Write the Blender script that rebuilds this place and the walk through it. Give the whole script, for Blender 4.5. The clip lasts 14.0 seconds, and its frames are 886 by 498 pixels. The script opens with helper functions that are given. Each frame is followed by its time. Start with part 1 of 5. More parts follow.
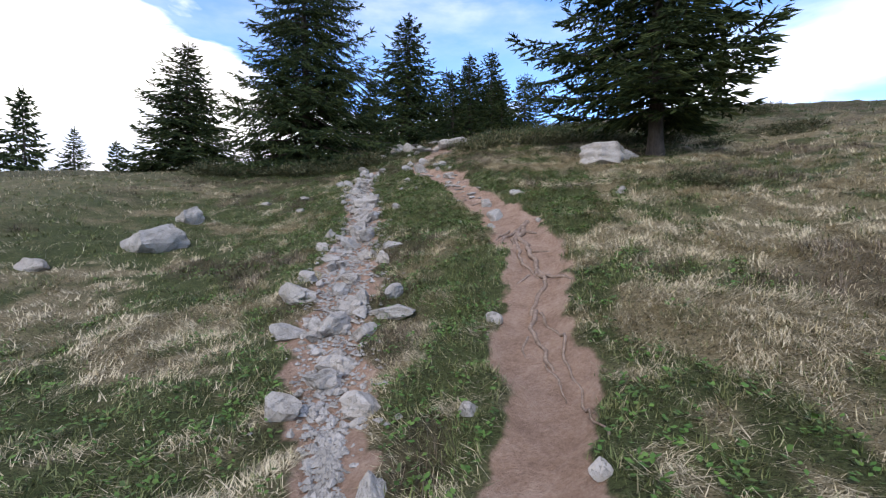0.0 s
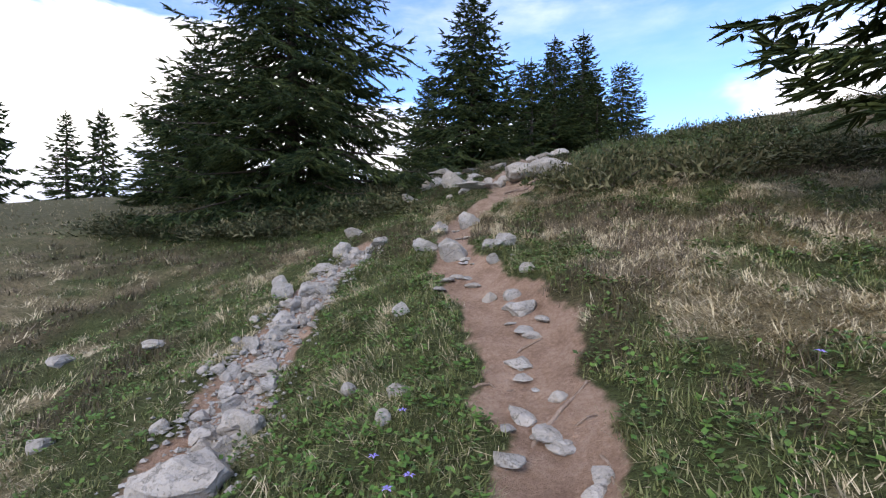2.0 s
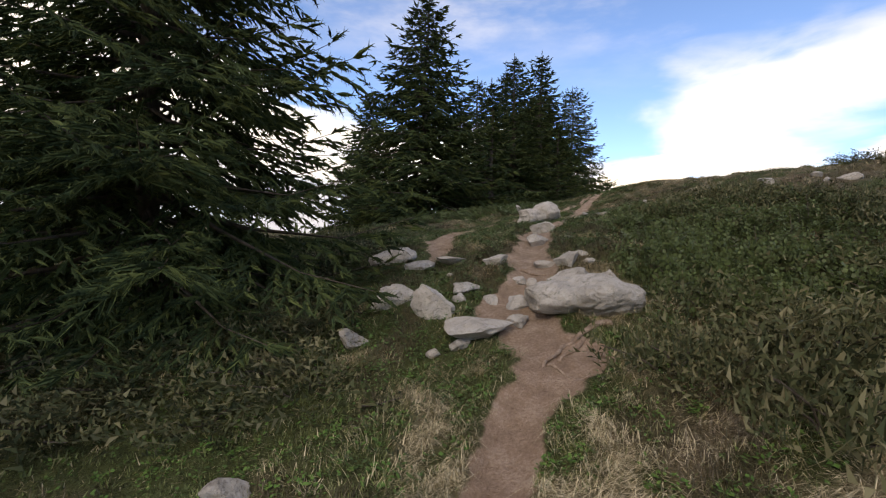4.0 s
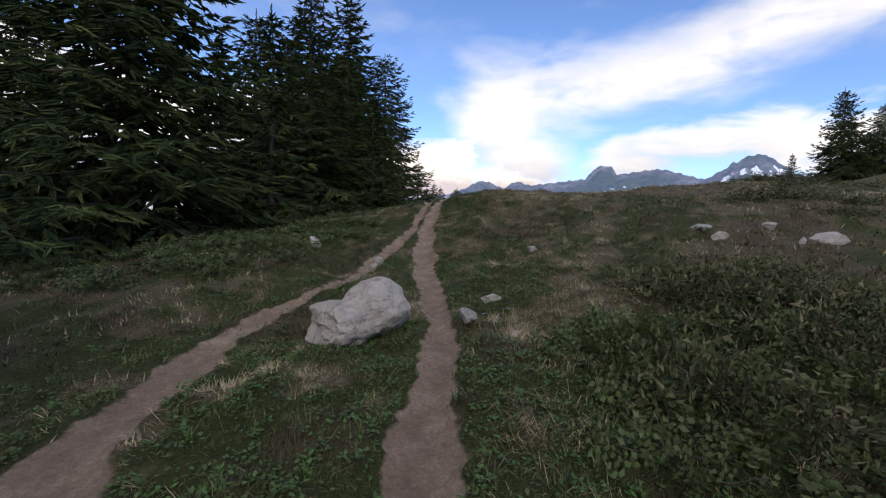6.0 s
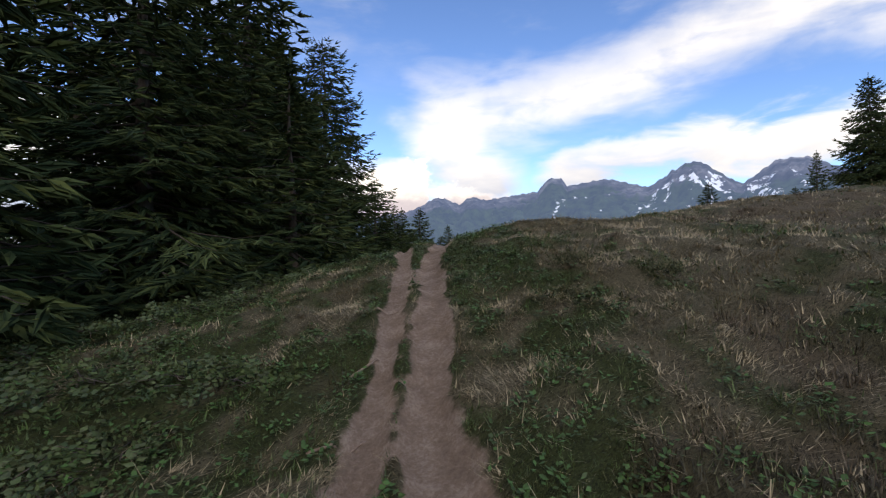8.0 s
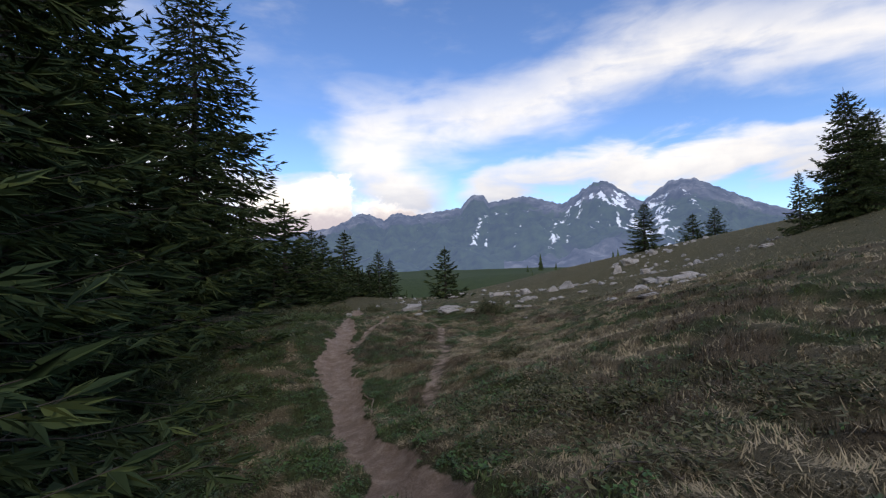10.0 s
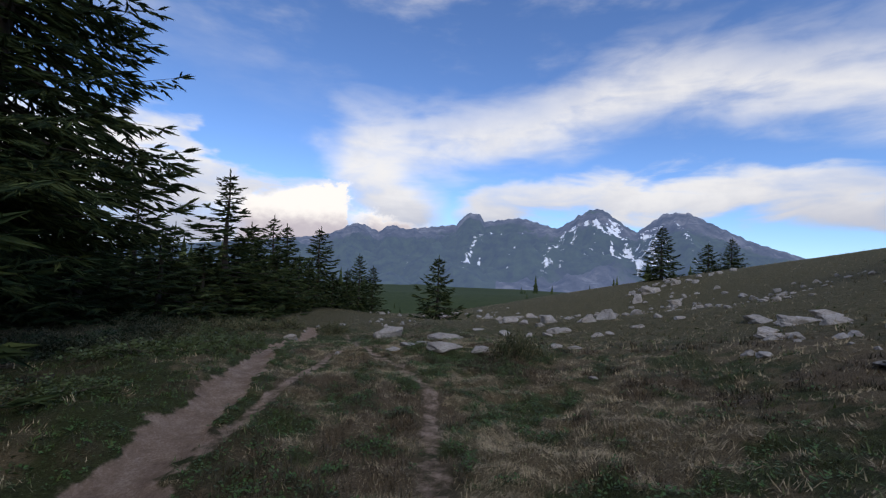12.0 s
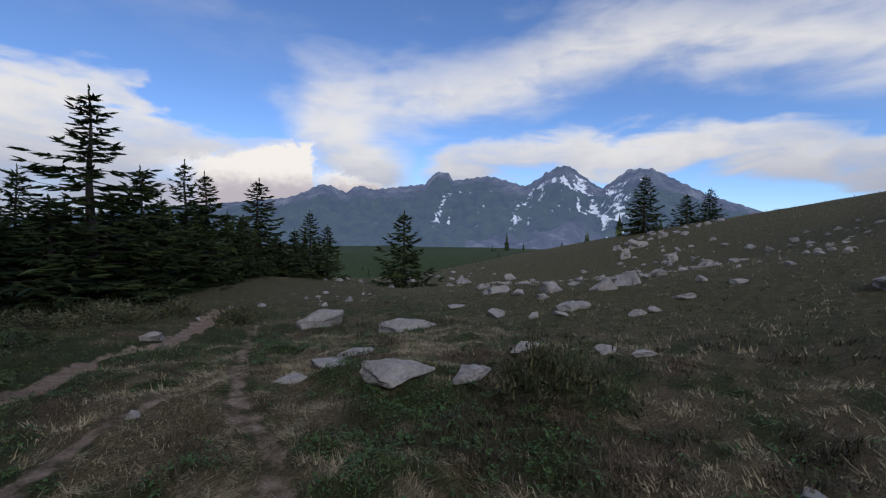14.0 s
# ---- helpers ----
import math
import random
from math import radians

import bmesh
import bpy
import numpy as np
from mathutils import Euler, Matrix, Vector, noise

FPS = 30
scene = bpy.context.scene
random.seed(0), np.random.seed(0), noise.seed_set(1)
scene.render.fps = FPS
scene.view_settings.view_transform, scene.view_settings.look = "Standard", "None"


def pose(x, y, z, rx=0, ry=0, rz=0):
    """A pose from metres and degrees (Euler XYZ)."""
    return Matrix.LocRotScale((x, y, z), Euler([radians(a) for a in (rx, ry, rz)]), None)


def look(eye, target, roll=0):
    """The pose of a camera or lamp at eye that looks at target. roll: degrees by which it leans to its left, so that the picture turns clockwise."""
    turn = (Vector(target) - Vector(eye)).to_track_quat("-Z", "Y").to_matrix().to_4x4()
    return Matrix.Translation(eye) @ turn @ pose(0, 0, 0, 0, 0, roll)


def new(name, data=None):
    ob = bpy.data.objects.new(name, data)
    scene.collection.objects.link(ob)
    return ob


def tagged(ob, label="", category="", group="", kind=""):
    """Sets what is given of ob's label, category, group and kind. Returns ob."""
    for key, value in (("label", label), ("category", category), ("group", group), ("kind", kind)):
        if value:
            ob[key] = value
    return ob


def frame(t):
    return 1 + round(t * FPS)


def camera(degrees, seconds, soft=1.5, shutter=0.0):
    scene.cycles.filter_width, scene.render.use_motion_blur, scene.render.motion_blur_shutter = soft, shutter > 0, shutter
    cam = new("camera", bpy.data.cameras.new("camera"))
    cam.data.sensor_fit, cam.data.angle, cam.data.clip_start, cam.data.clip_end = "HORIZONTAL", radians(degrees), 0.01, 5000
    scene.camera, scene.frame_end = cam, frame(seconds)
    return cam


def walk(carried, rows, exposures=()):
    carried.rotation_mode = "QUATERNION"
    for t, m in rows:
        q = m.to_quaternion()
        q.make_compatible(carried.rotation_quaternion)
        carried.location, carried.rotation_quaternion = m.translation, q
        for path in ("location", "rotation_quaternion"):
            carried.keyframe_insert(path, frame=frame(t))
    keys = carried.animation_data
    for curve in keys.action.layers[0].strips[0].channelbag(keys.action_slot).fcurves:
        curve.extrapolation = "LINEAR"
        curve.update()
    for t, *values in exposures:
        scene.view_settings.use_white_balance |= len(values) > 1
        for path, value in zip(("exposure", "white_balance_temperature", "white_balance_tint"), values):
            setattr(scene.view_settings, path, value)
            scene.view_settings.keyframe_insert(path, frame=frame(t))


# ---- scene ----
# One lens; path rows: seconds, place, yaw, pitch, lean.
PATH = [
    (0, 0.000, 0.000, -0.000, 0.02, -1.96, -0.05),
    (0.5, 0.204, 1.406, 0.178, 2.99, -1.28, 0.99),
    (1, 0.291, 2.658, 0.559, 1.81, -2.33, -0.35),
    (1.5, 0.129, 3.616, 0.867, 8.19, -3.00, -0.54),
    (2, 0.091, 4.654, 1.256, 10.11, -1.46, 0.02),
    (2.2, 0.057, 4.967, 1.381, 11.99, -1.42, 0.70),
    (4.3, -0.687, 7.720, 2.589, 0.61, -0.23, 1.36),
    (4.5, -0.700, 8.228, 2.699, 0.75, -1.24, 2.30),
    (5, -0.476, 9.479, 3.018, -5.84, -3.86, 4.35),
    (5.5, -0.240, 10.458, 3.396, -15.84, -3.89, 5.20),
    (6, 0.076, 11.586, 3.640, -23.93, -3.15, 1.94),
    (6.5, 0.499, 12.860, 3.772, -22.83, -2.61, 0.09),
    (7, 0.959, 14.095, 3.926, -20.86, -1.90, 3.49),
    (7.5, 1.467, 15.409, 4.083, -25.65, 1.24, 0.72),
    (8, 1.870, 16.551, 4.244, -29.23, -0.84, -1.20),
    (8.5, 2.241, 17.443, 4.437, -31.26, -0.09, -0.79),
    (8.7, 2.470, 17.880, 4.530, -35.41, 1.88, -2.43),
    (9.75, 3.70, 20.35, 5.10, -38.5, 0.8, -1.5),
    (10.3, 4.34, 21.65, 5.06, -39.6, 1.3, -2.6),
    (10.8, 4.927, 22.809, 4.702, -40.57, 1.68, -3.74),
    (11, 5.293, 23.250, 4.693, -46.80, 1.47, -5.32),
    (11.5, 6.132, 24.067, 4.783, -43.91, 4.57, -4.18),
    (12, 6.903, 24.689, 4.814, -39.94, 3.01, 2.34),
    (12.5, 7.538, 25.349, 4.772, -36.64, 1.46, 2.31),
    (13, 8.139, 26.048, 4.764, -38.07, -0.60, -1.89),
    (13.5, 8.783, 26.734, 4.709, -40.90, -1.57, -2.88),
    (14, 9.365, 27.345, 4.698, -44.03, -2.14, 0.81),
]
cam = camera(90.7, 14.0, soft=1.2)
walk(cam, [(t, pose(x, y, z, 90 + p, 0, w) @ pose(0, 0, 0, 0, 0, r)) for t, x, y, z, w, p, r in PATH],
     exposures=[(0.0, 1.46, 6900, 10), (1.5, 1.62, 7000, 10), (2.2, 1.5, 7100, 11), (4.4, 1.06, 8700, 11), (5.0, 0.92, 8000, 11), (5.5, 0.68, 7150, 11), (6.3, 0.76, 7250, 11), (8.7, 0.68, 7250, 10), (11.0, 0.45, 6750, 10), (14.0, 0.12, 6600, 10)])

# ---------------------------------------------------------------- node helpers


class Net:
    """A short way to wire shader nodes."""

    def __init__(self, tree):
        self.tree, self.nodes, self.links = tree, tree.nodes, tree.links

    def node(self, kind, **settings):
        n = self.nodes.new(kind)
        for key, value in settings.items():
            if key in n.inputs:
                self.plug(n.inputs[key], value)
        return n

    def plug(self, socket, value):
        if isinstance(value, bpy.types.NodeSocket):
            self.links.new(value, socket)
        else:
            socket.default_value = value

    def m(self, op, *values, clamp=False):
        n = self.nodes.new("ShaderNodeMath")
        n.operation, n.use_clamp = op, clamp
        for i, v in enumerate(values):
            self.plug(n.inputs[i], v)
        return n.outputs[0]

    def step(self, value, lo, hi, a=0.0, b=1.0):
        n = self.nodes.new("ShaderNodeMapRange")
        n.interpolation_type = "SMOOTHSTEP"
        for i, v in enumerate((value, lo, hi, a, b)):
            self.plug(n.inputs[i], v)
        return n.outputs[0]

    def noise(self, vector, scale, detail=4.0, rough=0.55, warp=0.0):
        n = self.nodes.new("ShaderNodeTexNoise")
        if vector is not None:
            self.links.new(vector, n.inputs["Vector"])
        for key, v in (("Scale", scale), ("Detail", detail), ("Roughness", rough), ("Distortion", warp)):
            n.inputs[key].default_value = v
        return n.outputs[0]

    def mix(self, factor, a, b):
        n = self.nodes.new("ShaderNodeMix")
        n.data_type = "RGBA"
        self.plug(n.inputs[0], factor)
        for i, v in ((6, a), (7, b)):
            if isinstance(v, bpy.types.NodeSocket):
                self.links.new(v, n.inputs[i])
            else:
                n.inputs[i].default_value = (*v, 1)
        return n.outputs[2]

    def ramp(self, factor, stops):
        n = self.nodes.new("ShaderNodeValToRGB")
        while len(n.color_ramp.elements) < len(stops):
            n.color_ramp.elements.new(0.5)
        for e, (at, colour) in zip(n.color_ramp.elements, stops):
            e.position, e.color = at, (*colour, 1)
        self.links.new(factor, n.inputs[0])
        return n.outputs[0]

    def scaled(self, vector, sx, sy, sz):
        n = self.nodes.new("ShaderNodeMapping")
        self.links.new(vector, n.inputs[0])
        n.inputs["Scale"].default_value = (sx, sy, sz)
        return n.outputs[0]

    def bump(self, height, strength, distance):
        n = self.nodes.new("ShaderNodeBump")
        self.links.new(height, n.inputs["Height"])
        n.inputs["Strength"].default_value, n.inputs["Distance"].default_value = strength, distance
        return n.outputs[0]


def material(name, roughness=0.8, specular=0.3):
    mat = bpy.data.materials.new(name)
    mat.use_nodes = True
    net = Net(mat.node_tree)
    shader = mat.node_tree.nodes["Principled BSDF"]
    shader.inputs["Roughness"].default_value = roughness
    shader.inputs["Specular IOR Level"].default_value = specular
    return mat, net, shader


# ---------------------------------------------------------------- sky and sun
SUN_AZ, SUN_EL = 198.0, 38.0   # degrees clockwise from +y, and above the horizon
world = bpy.data.worlds.new("sky")
scene.world = world
world.use_nodes = True
net = Net(world.node_tree)
background = world.node_tree.nodes["Background"]
sky = net.node("ShaderNodeTexSky")
sky.sky_type, sky.sun_disc = "NISHITA", False
sky.sun_elevation, sky.sun_rotation = radians(SUN_EL), radians(SUN_AZ)
sky.altitude, sky.air_density, sky.dust_density, sky.ozone_density = 1800, 1.0, 0.6, 1.6
where = net.node("ShaderNodeTexCoord").outputs["Generated"]
split = net.node("ShaderNodeSeparateXYZ")
net.links.new(where, split.inputs[0])
billow = net.noise(net.scaled(where, 1, 1, 2.5), 3.2, 5.0, 0.5, 0.3)
wisp = net.noise(net.scaled(where, 1.2, 1.2, 4.0), 5.0, 6.0, 0.52, 0.3)
puff = net.noise(where, 16.0, 5.0, 0.6)
azim = net.m("MULTIPLY", net.m("ARCTAN2", split.outputs[0], split.outputs[1]), 57.2958)
elev = net.m("MULTIPLY", net.m("ARCSINE", split.outputs[2]), 57.2958)
azim = net.m("ADD", azim, net.m("MULTIPLY", net.m("SUBTRACT", billow, 0.5), 26.0))
elev = net.m("ADD", elev, net.m("MULTIPLY", net.m("SUBTRACT", wisp, 0.5), 9.0))


def band(centre, half, soft, left, right, fade):
    """A cloud band round the height centre, between two azimuths."""
    off = net.m("ABSOLUTE", net.m("SUBTRACT", elev, centre))
    body = net.m("SUBTRACT", 1.0, net.step(off, net.m("SUBTRACT", half, soft), net.m("ADD", half, soft)))
    ends = net.m("MULTIPLY", net.step(azim, left, left + fade), net.m("SUBTRACT", 1.0, net.step(azim, right, right + fade)))
    return net.m("MULTIPLY", body, ends)


swoosh = band(net.m("SUBTRACT", net.m("ADD", 16.5, net.step(azim, 38.0, 66.0, 0.0, 6.0)), net.step(azim, 68.0, 95.0, 0.0, 5.0)), 2.6, 4.2, 23.0, 150.0, 6.0)
arc = net.m("SUBTRACT", 10.4, net.m("MULTIPLY", net.m("POWER", net.m("ABSOLUTE", net.m("DIVIDE", net.m("SUBTRACT", azim, 66.0), 21.0)), 2.0), 2.6))
lower = band(arc, 2.3, 1.3, 40.0, 120.0, 7.0)
tail = band(10.0, 7.0, 4.0, 22.5, 35.0, 8.0)
top = net.m("ADD", 15.0, net.m("SUBTRACT", net.step(azim, -16.0, -36.0, 0.0, 8.0), net.step(azim, 7.0, 14.0, 0.0, 5.0)))
bank = net.m("MULTIPLY", net.m("SUBTRACT", 1.0, net.step(net.m("SUBTRACT", elev, top), -1.2, 1.2)),
             net.m("SUBTRACT", 1.0, net.step(azim, 24.0, 30.0)))
veil = net.m("MULTIPLY", net.step(net.noise(net.scaled(where, 1, 1, 3), 2.2, 6.0, 0.6), 0.40, 0.68), net.step(elev, 16.0, 44.0, 0.0, 1.0))
cloud = net.m("MAXIMUM", net.m("MAXIMUM", swoosh, lower), net.m("MAXIMUM", tail, net.m("MAXIMUM", bank, veil)))
cloud = net.m("MULTIPLY", cloud, net.step(wisp, 0.25, 0.55, 0.66, 0.95), clamp=True)
curl = net.noise(net.scaled(where, 1, 1, 1.4), 30.0, 5.0, 0.6)
true_az = net.m("ADD", net.m("MULTIPLY", net.m("ARCTAN2", split.outputs[0], split.outputs[1]), 57.2958), net.m("MULTIPLY", net.m("SUBTRACT", curl, 0.5), 3.5))
true_el = net.m("ADD", net.m("MULTIPLY", net.m("ARCSINE", split.outputs[2]), 57.2958), net.m("MULTIPLY", net.m("SUBTRACT", curl, 0.5), 3.0))


def cumulus(left, right, low_top, high_top, soft):
    """A heaped cloud on the horizon, higher towards its right end."""
    crown = net.step(true_az, left, right - 2.0, low_top, high_top)
    body = net.m("SUBTRACT", 1.0, net.step(net.m("SUBTRACT", true_el, crown), -soft, soft))
    return net.m("MULTIPLY", body, net.m("MULTIPLY", net.step(true_az, left - 6.0, left + 2.0), net.m("SUBTRACT", 1.0, net.step(true_az, right - 0.4, right + 0.6))))


heap = net.m("MAXIMUM", cumulus(14.0, 27.6, 8.0, 10.8, 0.5), cumulus(29.0, 39.0, 7.6, 5.8, 0.5))
low = net.step(elev, 3.0, 13.0)
shade = net.mix(low, (0.46, 0.48, 0.60), (1.0, 0.99, 0.99))
shade = net.mix(net.step(puff, 0.40, 0.70, 0.0, 0.22), shade, (0.60, 0.64, 0.76))
lifted = net.node("ShaderNodeVectorMath")
lifted.operation = "SCALE"
shade = net.mix(heap, shade, net.mix(net.step(true_el, 4.5, 7.5), (0.62, 0.57, 0.64), (1.12, 1.08, 1.05)))
cloud = net.m("MAXIMUM", cloud, heap)
net.links.new(shade, lifted.inputs[0])
lifted.inputs[3].default_value = 7.4
tinted = net.node("ShaderNodeVectorMath")
tinted.operation = "MULTIPLY"
net.links.new(sky.outputs[0], tinted.inputs[0])
tinted.inputs[1].default_value = (0.88, 1.12, 1.50)
net.links.new(net.mix(cloud, tinted.outputs[0], lifted.outputs[0]), background.inputs["Color"])
background.inputs["Strength"].default_value = 0.1

sun = new("sun", bpy.data.lights.new("sun", "SUN"))
sun.data.energy, sun.data.angle, sun.data.color = 0.8, radians(18), (1.0, 0.94, 0.86)
a, e = radians(SUN_AZ), radians(SUN_EL)
sun.matrix_world = look((20 * math.sin(a), 20 * math.cos(a), 40), (20 * math.sin(a) - math.sin(a) * math.cos(e), 20 * math.cos(a) - math.cos(a) * math.cos(e), 40 - math.sin(e)))

# ---------------------------------------------------------------- lie of the land
# Broad fall of the ground, then knolls and hollows: centre, radius, height.
FALL = (1.0098, 0.0252, 0.0500)
KNOLLS = [(7.5, 17.5, 5, 2.391), (25, 20, 9, 2.817), (58, 17, 18, 4.060), (15, 50, 9, 1.535), (7.2, 30, 1.8, 0.709), (-41, 35, 18, 2.213), (0, 21.6, 1.8, 0.464), (13.5, 22.5, 3, 0.521), (9.6, 32.4, 1.8, 0.236), (2.4, 8.4, 1.8, 0.061), (12, 30, 1.8, 0.361), (1.5, 30, 3, 0.605), (49, -1, 18, 4.297), (-1.2, 18, 1.8, 0.345), (0, 12, 1.8, 0.334), (-15, 25, 9, 1.021), (13.2, 34.8, 1.8, 0.182), (6, 36, 3, 0.680), (8.4, 26.4, 1.8, 0.086), (-3.6, 13.2, 1.8, 0.175), (20, 35, 5, 1.069), (4.3, 21.3, 1.4, 0.22), (3.6, 12.8, 1.1, 0.15)]
HOLLOWS = [(-2.5, -2.5, 5, -1.049), (49, 80, 18, -4.113), (25, 45, 9, -0.970), (-2.4, 6, 1.8, -0.398), (7.5, -7.5, 5, -1.629), (-5, 80, 18, -2.366), (67, 98, 18, -13.109), (-15, -10, 9, -3.603), (4.5, 4.5, 3, -0.522), (6, 12, 3, -0.345), (-3.6, 9.6, 1.8, -0.183), (22, 80, 18, -6.224), (-1.2, 2.4, 1.8, -0.470), (3.6, 16.8, 1.8, -0.332), (-50, -1, 18, -1.544), (8.4, 18, 1.8, -0.755), (0, -10, 5, -1.805), (2.4, 0, 1.8, -0.432), (25, 35, 9, -1.887), (15.6, 30, 1.8, -0.057), (12.5, 12.5, 5, -0.364), (-3.6, 4.8, 1.8, -0.300), (-10, 40, 9, -0.908), (-41, 89, 18, -2.532), (4.8, 25.2, 1.8, -0.109)]
LAND = np.array(KNOLLS + HOLLOWS)

# Trails: middle line and half width.
MAIN_TRAIL = [(0.22, -3, 0.17), (0.27, 1.0, 0.17), (0.38, 1.7, 0.18), (0.52, 2.5, 0.19), (0.66, 3.15, 0.19), (0.64, 3.7, 0.25), (0.49, 4.6, 0.2), (0.26, 5.45, 0.17), (0.18, 5.9, 0.18),
              (0.02, 6.85, 0.22), (-0.38, 7.8, 0.15), (-0.5, 8.7, 0.12), (-0.3, 9.3, 0.16), (0.0, 9.7, 0.24), (-0.25, 10.3, 0.2), (0.05, 11.0, 0.2), (0.22, 11.9, 0.19),
              (0.45, 12.7, 0.15), (0.97, 13.6, 0.12), (1.4, 14.6, 0.10), (1.93, 16.3, 0.13), (2.15, 16.84, 0.145), (2.37, 17.42, 0.13), (2.67, 18.08, 0.115), (3.18, 19.08, 0.11), (3.71, 20.05, 0.105)]
RIDGE_TRAIL = [(3.71, 20.05, 0.105), (4.45, 21.1, 0.11), (5.1, 22.2, 0.13), (5.55, 23.4, 0.16), (5.88, 24.6, 0.16), (6.55, 26.2, 0.22), (7.03, 27.6, 0.29), (7.32, 28.05, 0.28), (7.77, 28.75, 0.21), (8.2, 29.4, 0.17), (8.6, 30.1, 0.16), (9.3, 31.7, 0.14),
               (9.65, 32.4, 0.14), (10.1, 33.3, 0.11), (10.76, 33.95, 0.12), (11.3, 34.8, 0.17), (12.3, 36.9, 0.16)]
STONY_TRAIL = [(-0.3, 0.9, 0.06), (-0.42, 1.6, 0.16), (-0.65, 2.55, 0.24), (-0.83, 3.7, 0.24), (-0.87, 4.6, 0.2), (-1.05, 5.8, 0.2), (-1.3, 6.7, 0.19), (-1.38, 7.5, 0.17), (-1.33, 8.5, 0.12)]
SIDE_TRAIL = [(-0.8, 11.7, 0.1), (-0.81, 12.1, 0.15), (-0.76, 12.6, 0.18), (-0.84, 13.06, 0.26), (-0.63, 13.6, 0.19), (-0.42, 14.33, 0.17), (-0.05, 15.05, 0.14), (0.35, 15.45, 0.1), (1.0, 16.1, 0.08), (1.70, 17.02, 0.10), (1.93, 17.38, 0.095),
              (2.24, 17.86, 0.085), (2.68, 18.62, 0.075), (3.1, 19.4, 0.078), (3.5, 20.2, 0.08), (4.05, 21.35, 0.08), (4.75, 22.5, 0.09), (5.4, 23.4, 0.08)]
FAINT_TRAIL = [(6.35, 24.2, 0.1), (8.0, 26.0, 0.13), (8.34, 26.33, 0.14), (8.95, 27.16, 0.1), (9.86, 28.32, 0.09), (10.17, 29.18, 0.09), (10.28, 29.52, 0.09), (10.37, 30.3, 0.09), (10.85, 31.64, 0.08), (11.54, 33.27, 0.1), (12.27, 34.82, 0.1)]
RILL = [(7.5, 27.85, 0.05), (7.9, 28.3, 0.09), (8.8, 29.37, 0.08), (9.34, 29.93, 0.08), (9.52, 30.18, 0.07), (10.15, 30.83, 0.06)]
FAR_TRAIL = [(17.5, 38.5, 0.22), (20.0, 40.0, 0.25), (24.0, 43.0, 0.25)]


def along(line, x, y):
    """How far points lie from a trail's middle, in its half widths."""
    best = np.full(x.shape, 99.0)
    for (ax, ay, aw), (bx, by, bw) in zip(line[:-1], line[1:]):
        dx, dy = bx - ax, by - ay
        u = np.clip(((x - ax) * dx + (y - ay) * dy) / (dx * dx + dy * dy), 0, 1)
        best = np.minimum(best, np.hypot(x - ax - u * dx, y - ay - u * dy) / (aw + u * (bw - aw)))
    return best


def smooth(v, lo, hi):
    u = np.clip((v - lo) / (hi - lo), 0, 1)
    return u * u * (3 - 2 * u)


WAVES = [(0.9, 0.5, 1.3, 0.020), (-0.6, 1.1, 0.4, 0.020), (2.3, -1.2, 2.1, 0.014), (1.4, 2.9, 5.2, 0.012), (-3.7, 2.2, 0.7, 0.008), (5.1, 3.3, 1.9, 0.006), (-4.6, 6.2, 3.0, 0.005), (7.9, -6.1, 4.1, 0.005), (10.3, 7.7, 0.4, 0.006), (-12.1, 9.4, 2.6, 0.006), (14.6, -11.3, 1.1, 0.004)]


def bare(x, y):
    """Bare soil: 1 on the trails, 0 in the grass."""
    soil = np.zeros(x.shape)
    ragged = 0.16 * np.sin(6.1 * x + 4.3 * y) + 0.16 * np.sin(-11 * x + 9.7 * y + 1) + 0.14 * np.sin(19 * x + 23 * y + 2) + 0.05
    for line, strength in ((MAIN_TRAIL, 1.0), (RIDGE_TRAIL, 1.0), (STONY_TRAIL, 0.8), (SIDE_TRAIL, 0.95), (FAINT_TRAIL, 0.47), (RILL, 0.52), (FAR_TRAIL, 0.9)):
        soil = np.maximum(soil, strength * (1 - smooth(along(line, x, y) + ragged, 0.6, 1.4)))
    return soil


def land(x, y):
    x, y = np.asarray(x, float), np.asarray(y, float)
    z = FALL[0] + FALL[1] * np.clip(x, -60, 80) + FALL[2] * np.clip(y, -20, 110)
    for cx, cy, r, h in LAND:
        z = z + h * np.exp(-((x - cx) ** 2 + (y - cy) ** 2) / (2 * r * r))
    # beyond the alp the ground sinks into the valley
    away = np.hypot(x - 8, y - 25)
    z = z - 42 * smooth(away, 75, 320) * smooth(x * 0.7 + y, -40, 120) - 6 * smooth(away, 60, 200)
    rough = sum(h * np.sin(a * x + b * y + c + 0.7 * np.sin(0.6 * b * x - 0.5 * a * y)) for a, b, c, h in WAVES)
    return z + rough * (1 - smooth(away, 25, 60)) + 2.5 * np.sin(x * 0.017 + 1) * np.sin(y * 0.013) * smooth(away, 80, 300)


GRID = np.random.default_rng(77).random((256, 256))


def lattice(x, y, cell):
    """Smooth value noise from 0 to 1 with lumps about one cell wide."""
    u, v = np.asarray(x, float) / cell, np.asarray(y, float) / cell
    i, j = np.floor(u).astype(int), np.floor(v).astype(int)
    u, v = u - i, v - j
    u, v = u * u * (3 - 2 * u), v * v * (3 - 2 * v)
    i, j, i1, j1 = i % 256, j % 256, (i + 1) % 256, (j + 1) % 256
    return (GRID[i, j] * (1 - u) + GRID[i1, j] * u) * (1 - v) + (GRID[i, j1] * (1 - u) + GRID[i1, j1] * u) * v


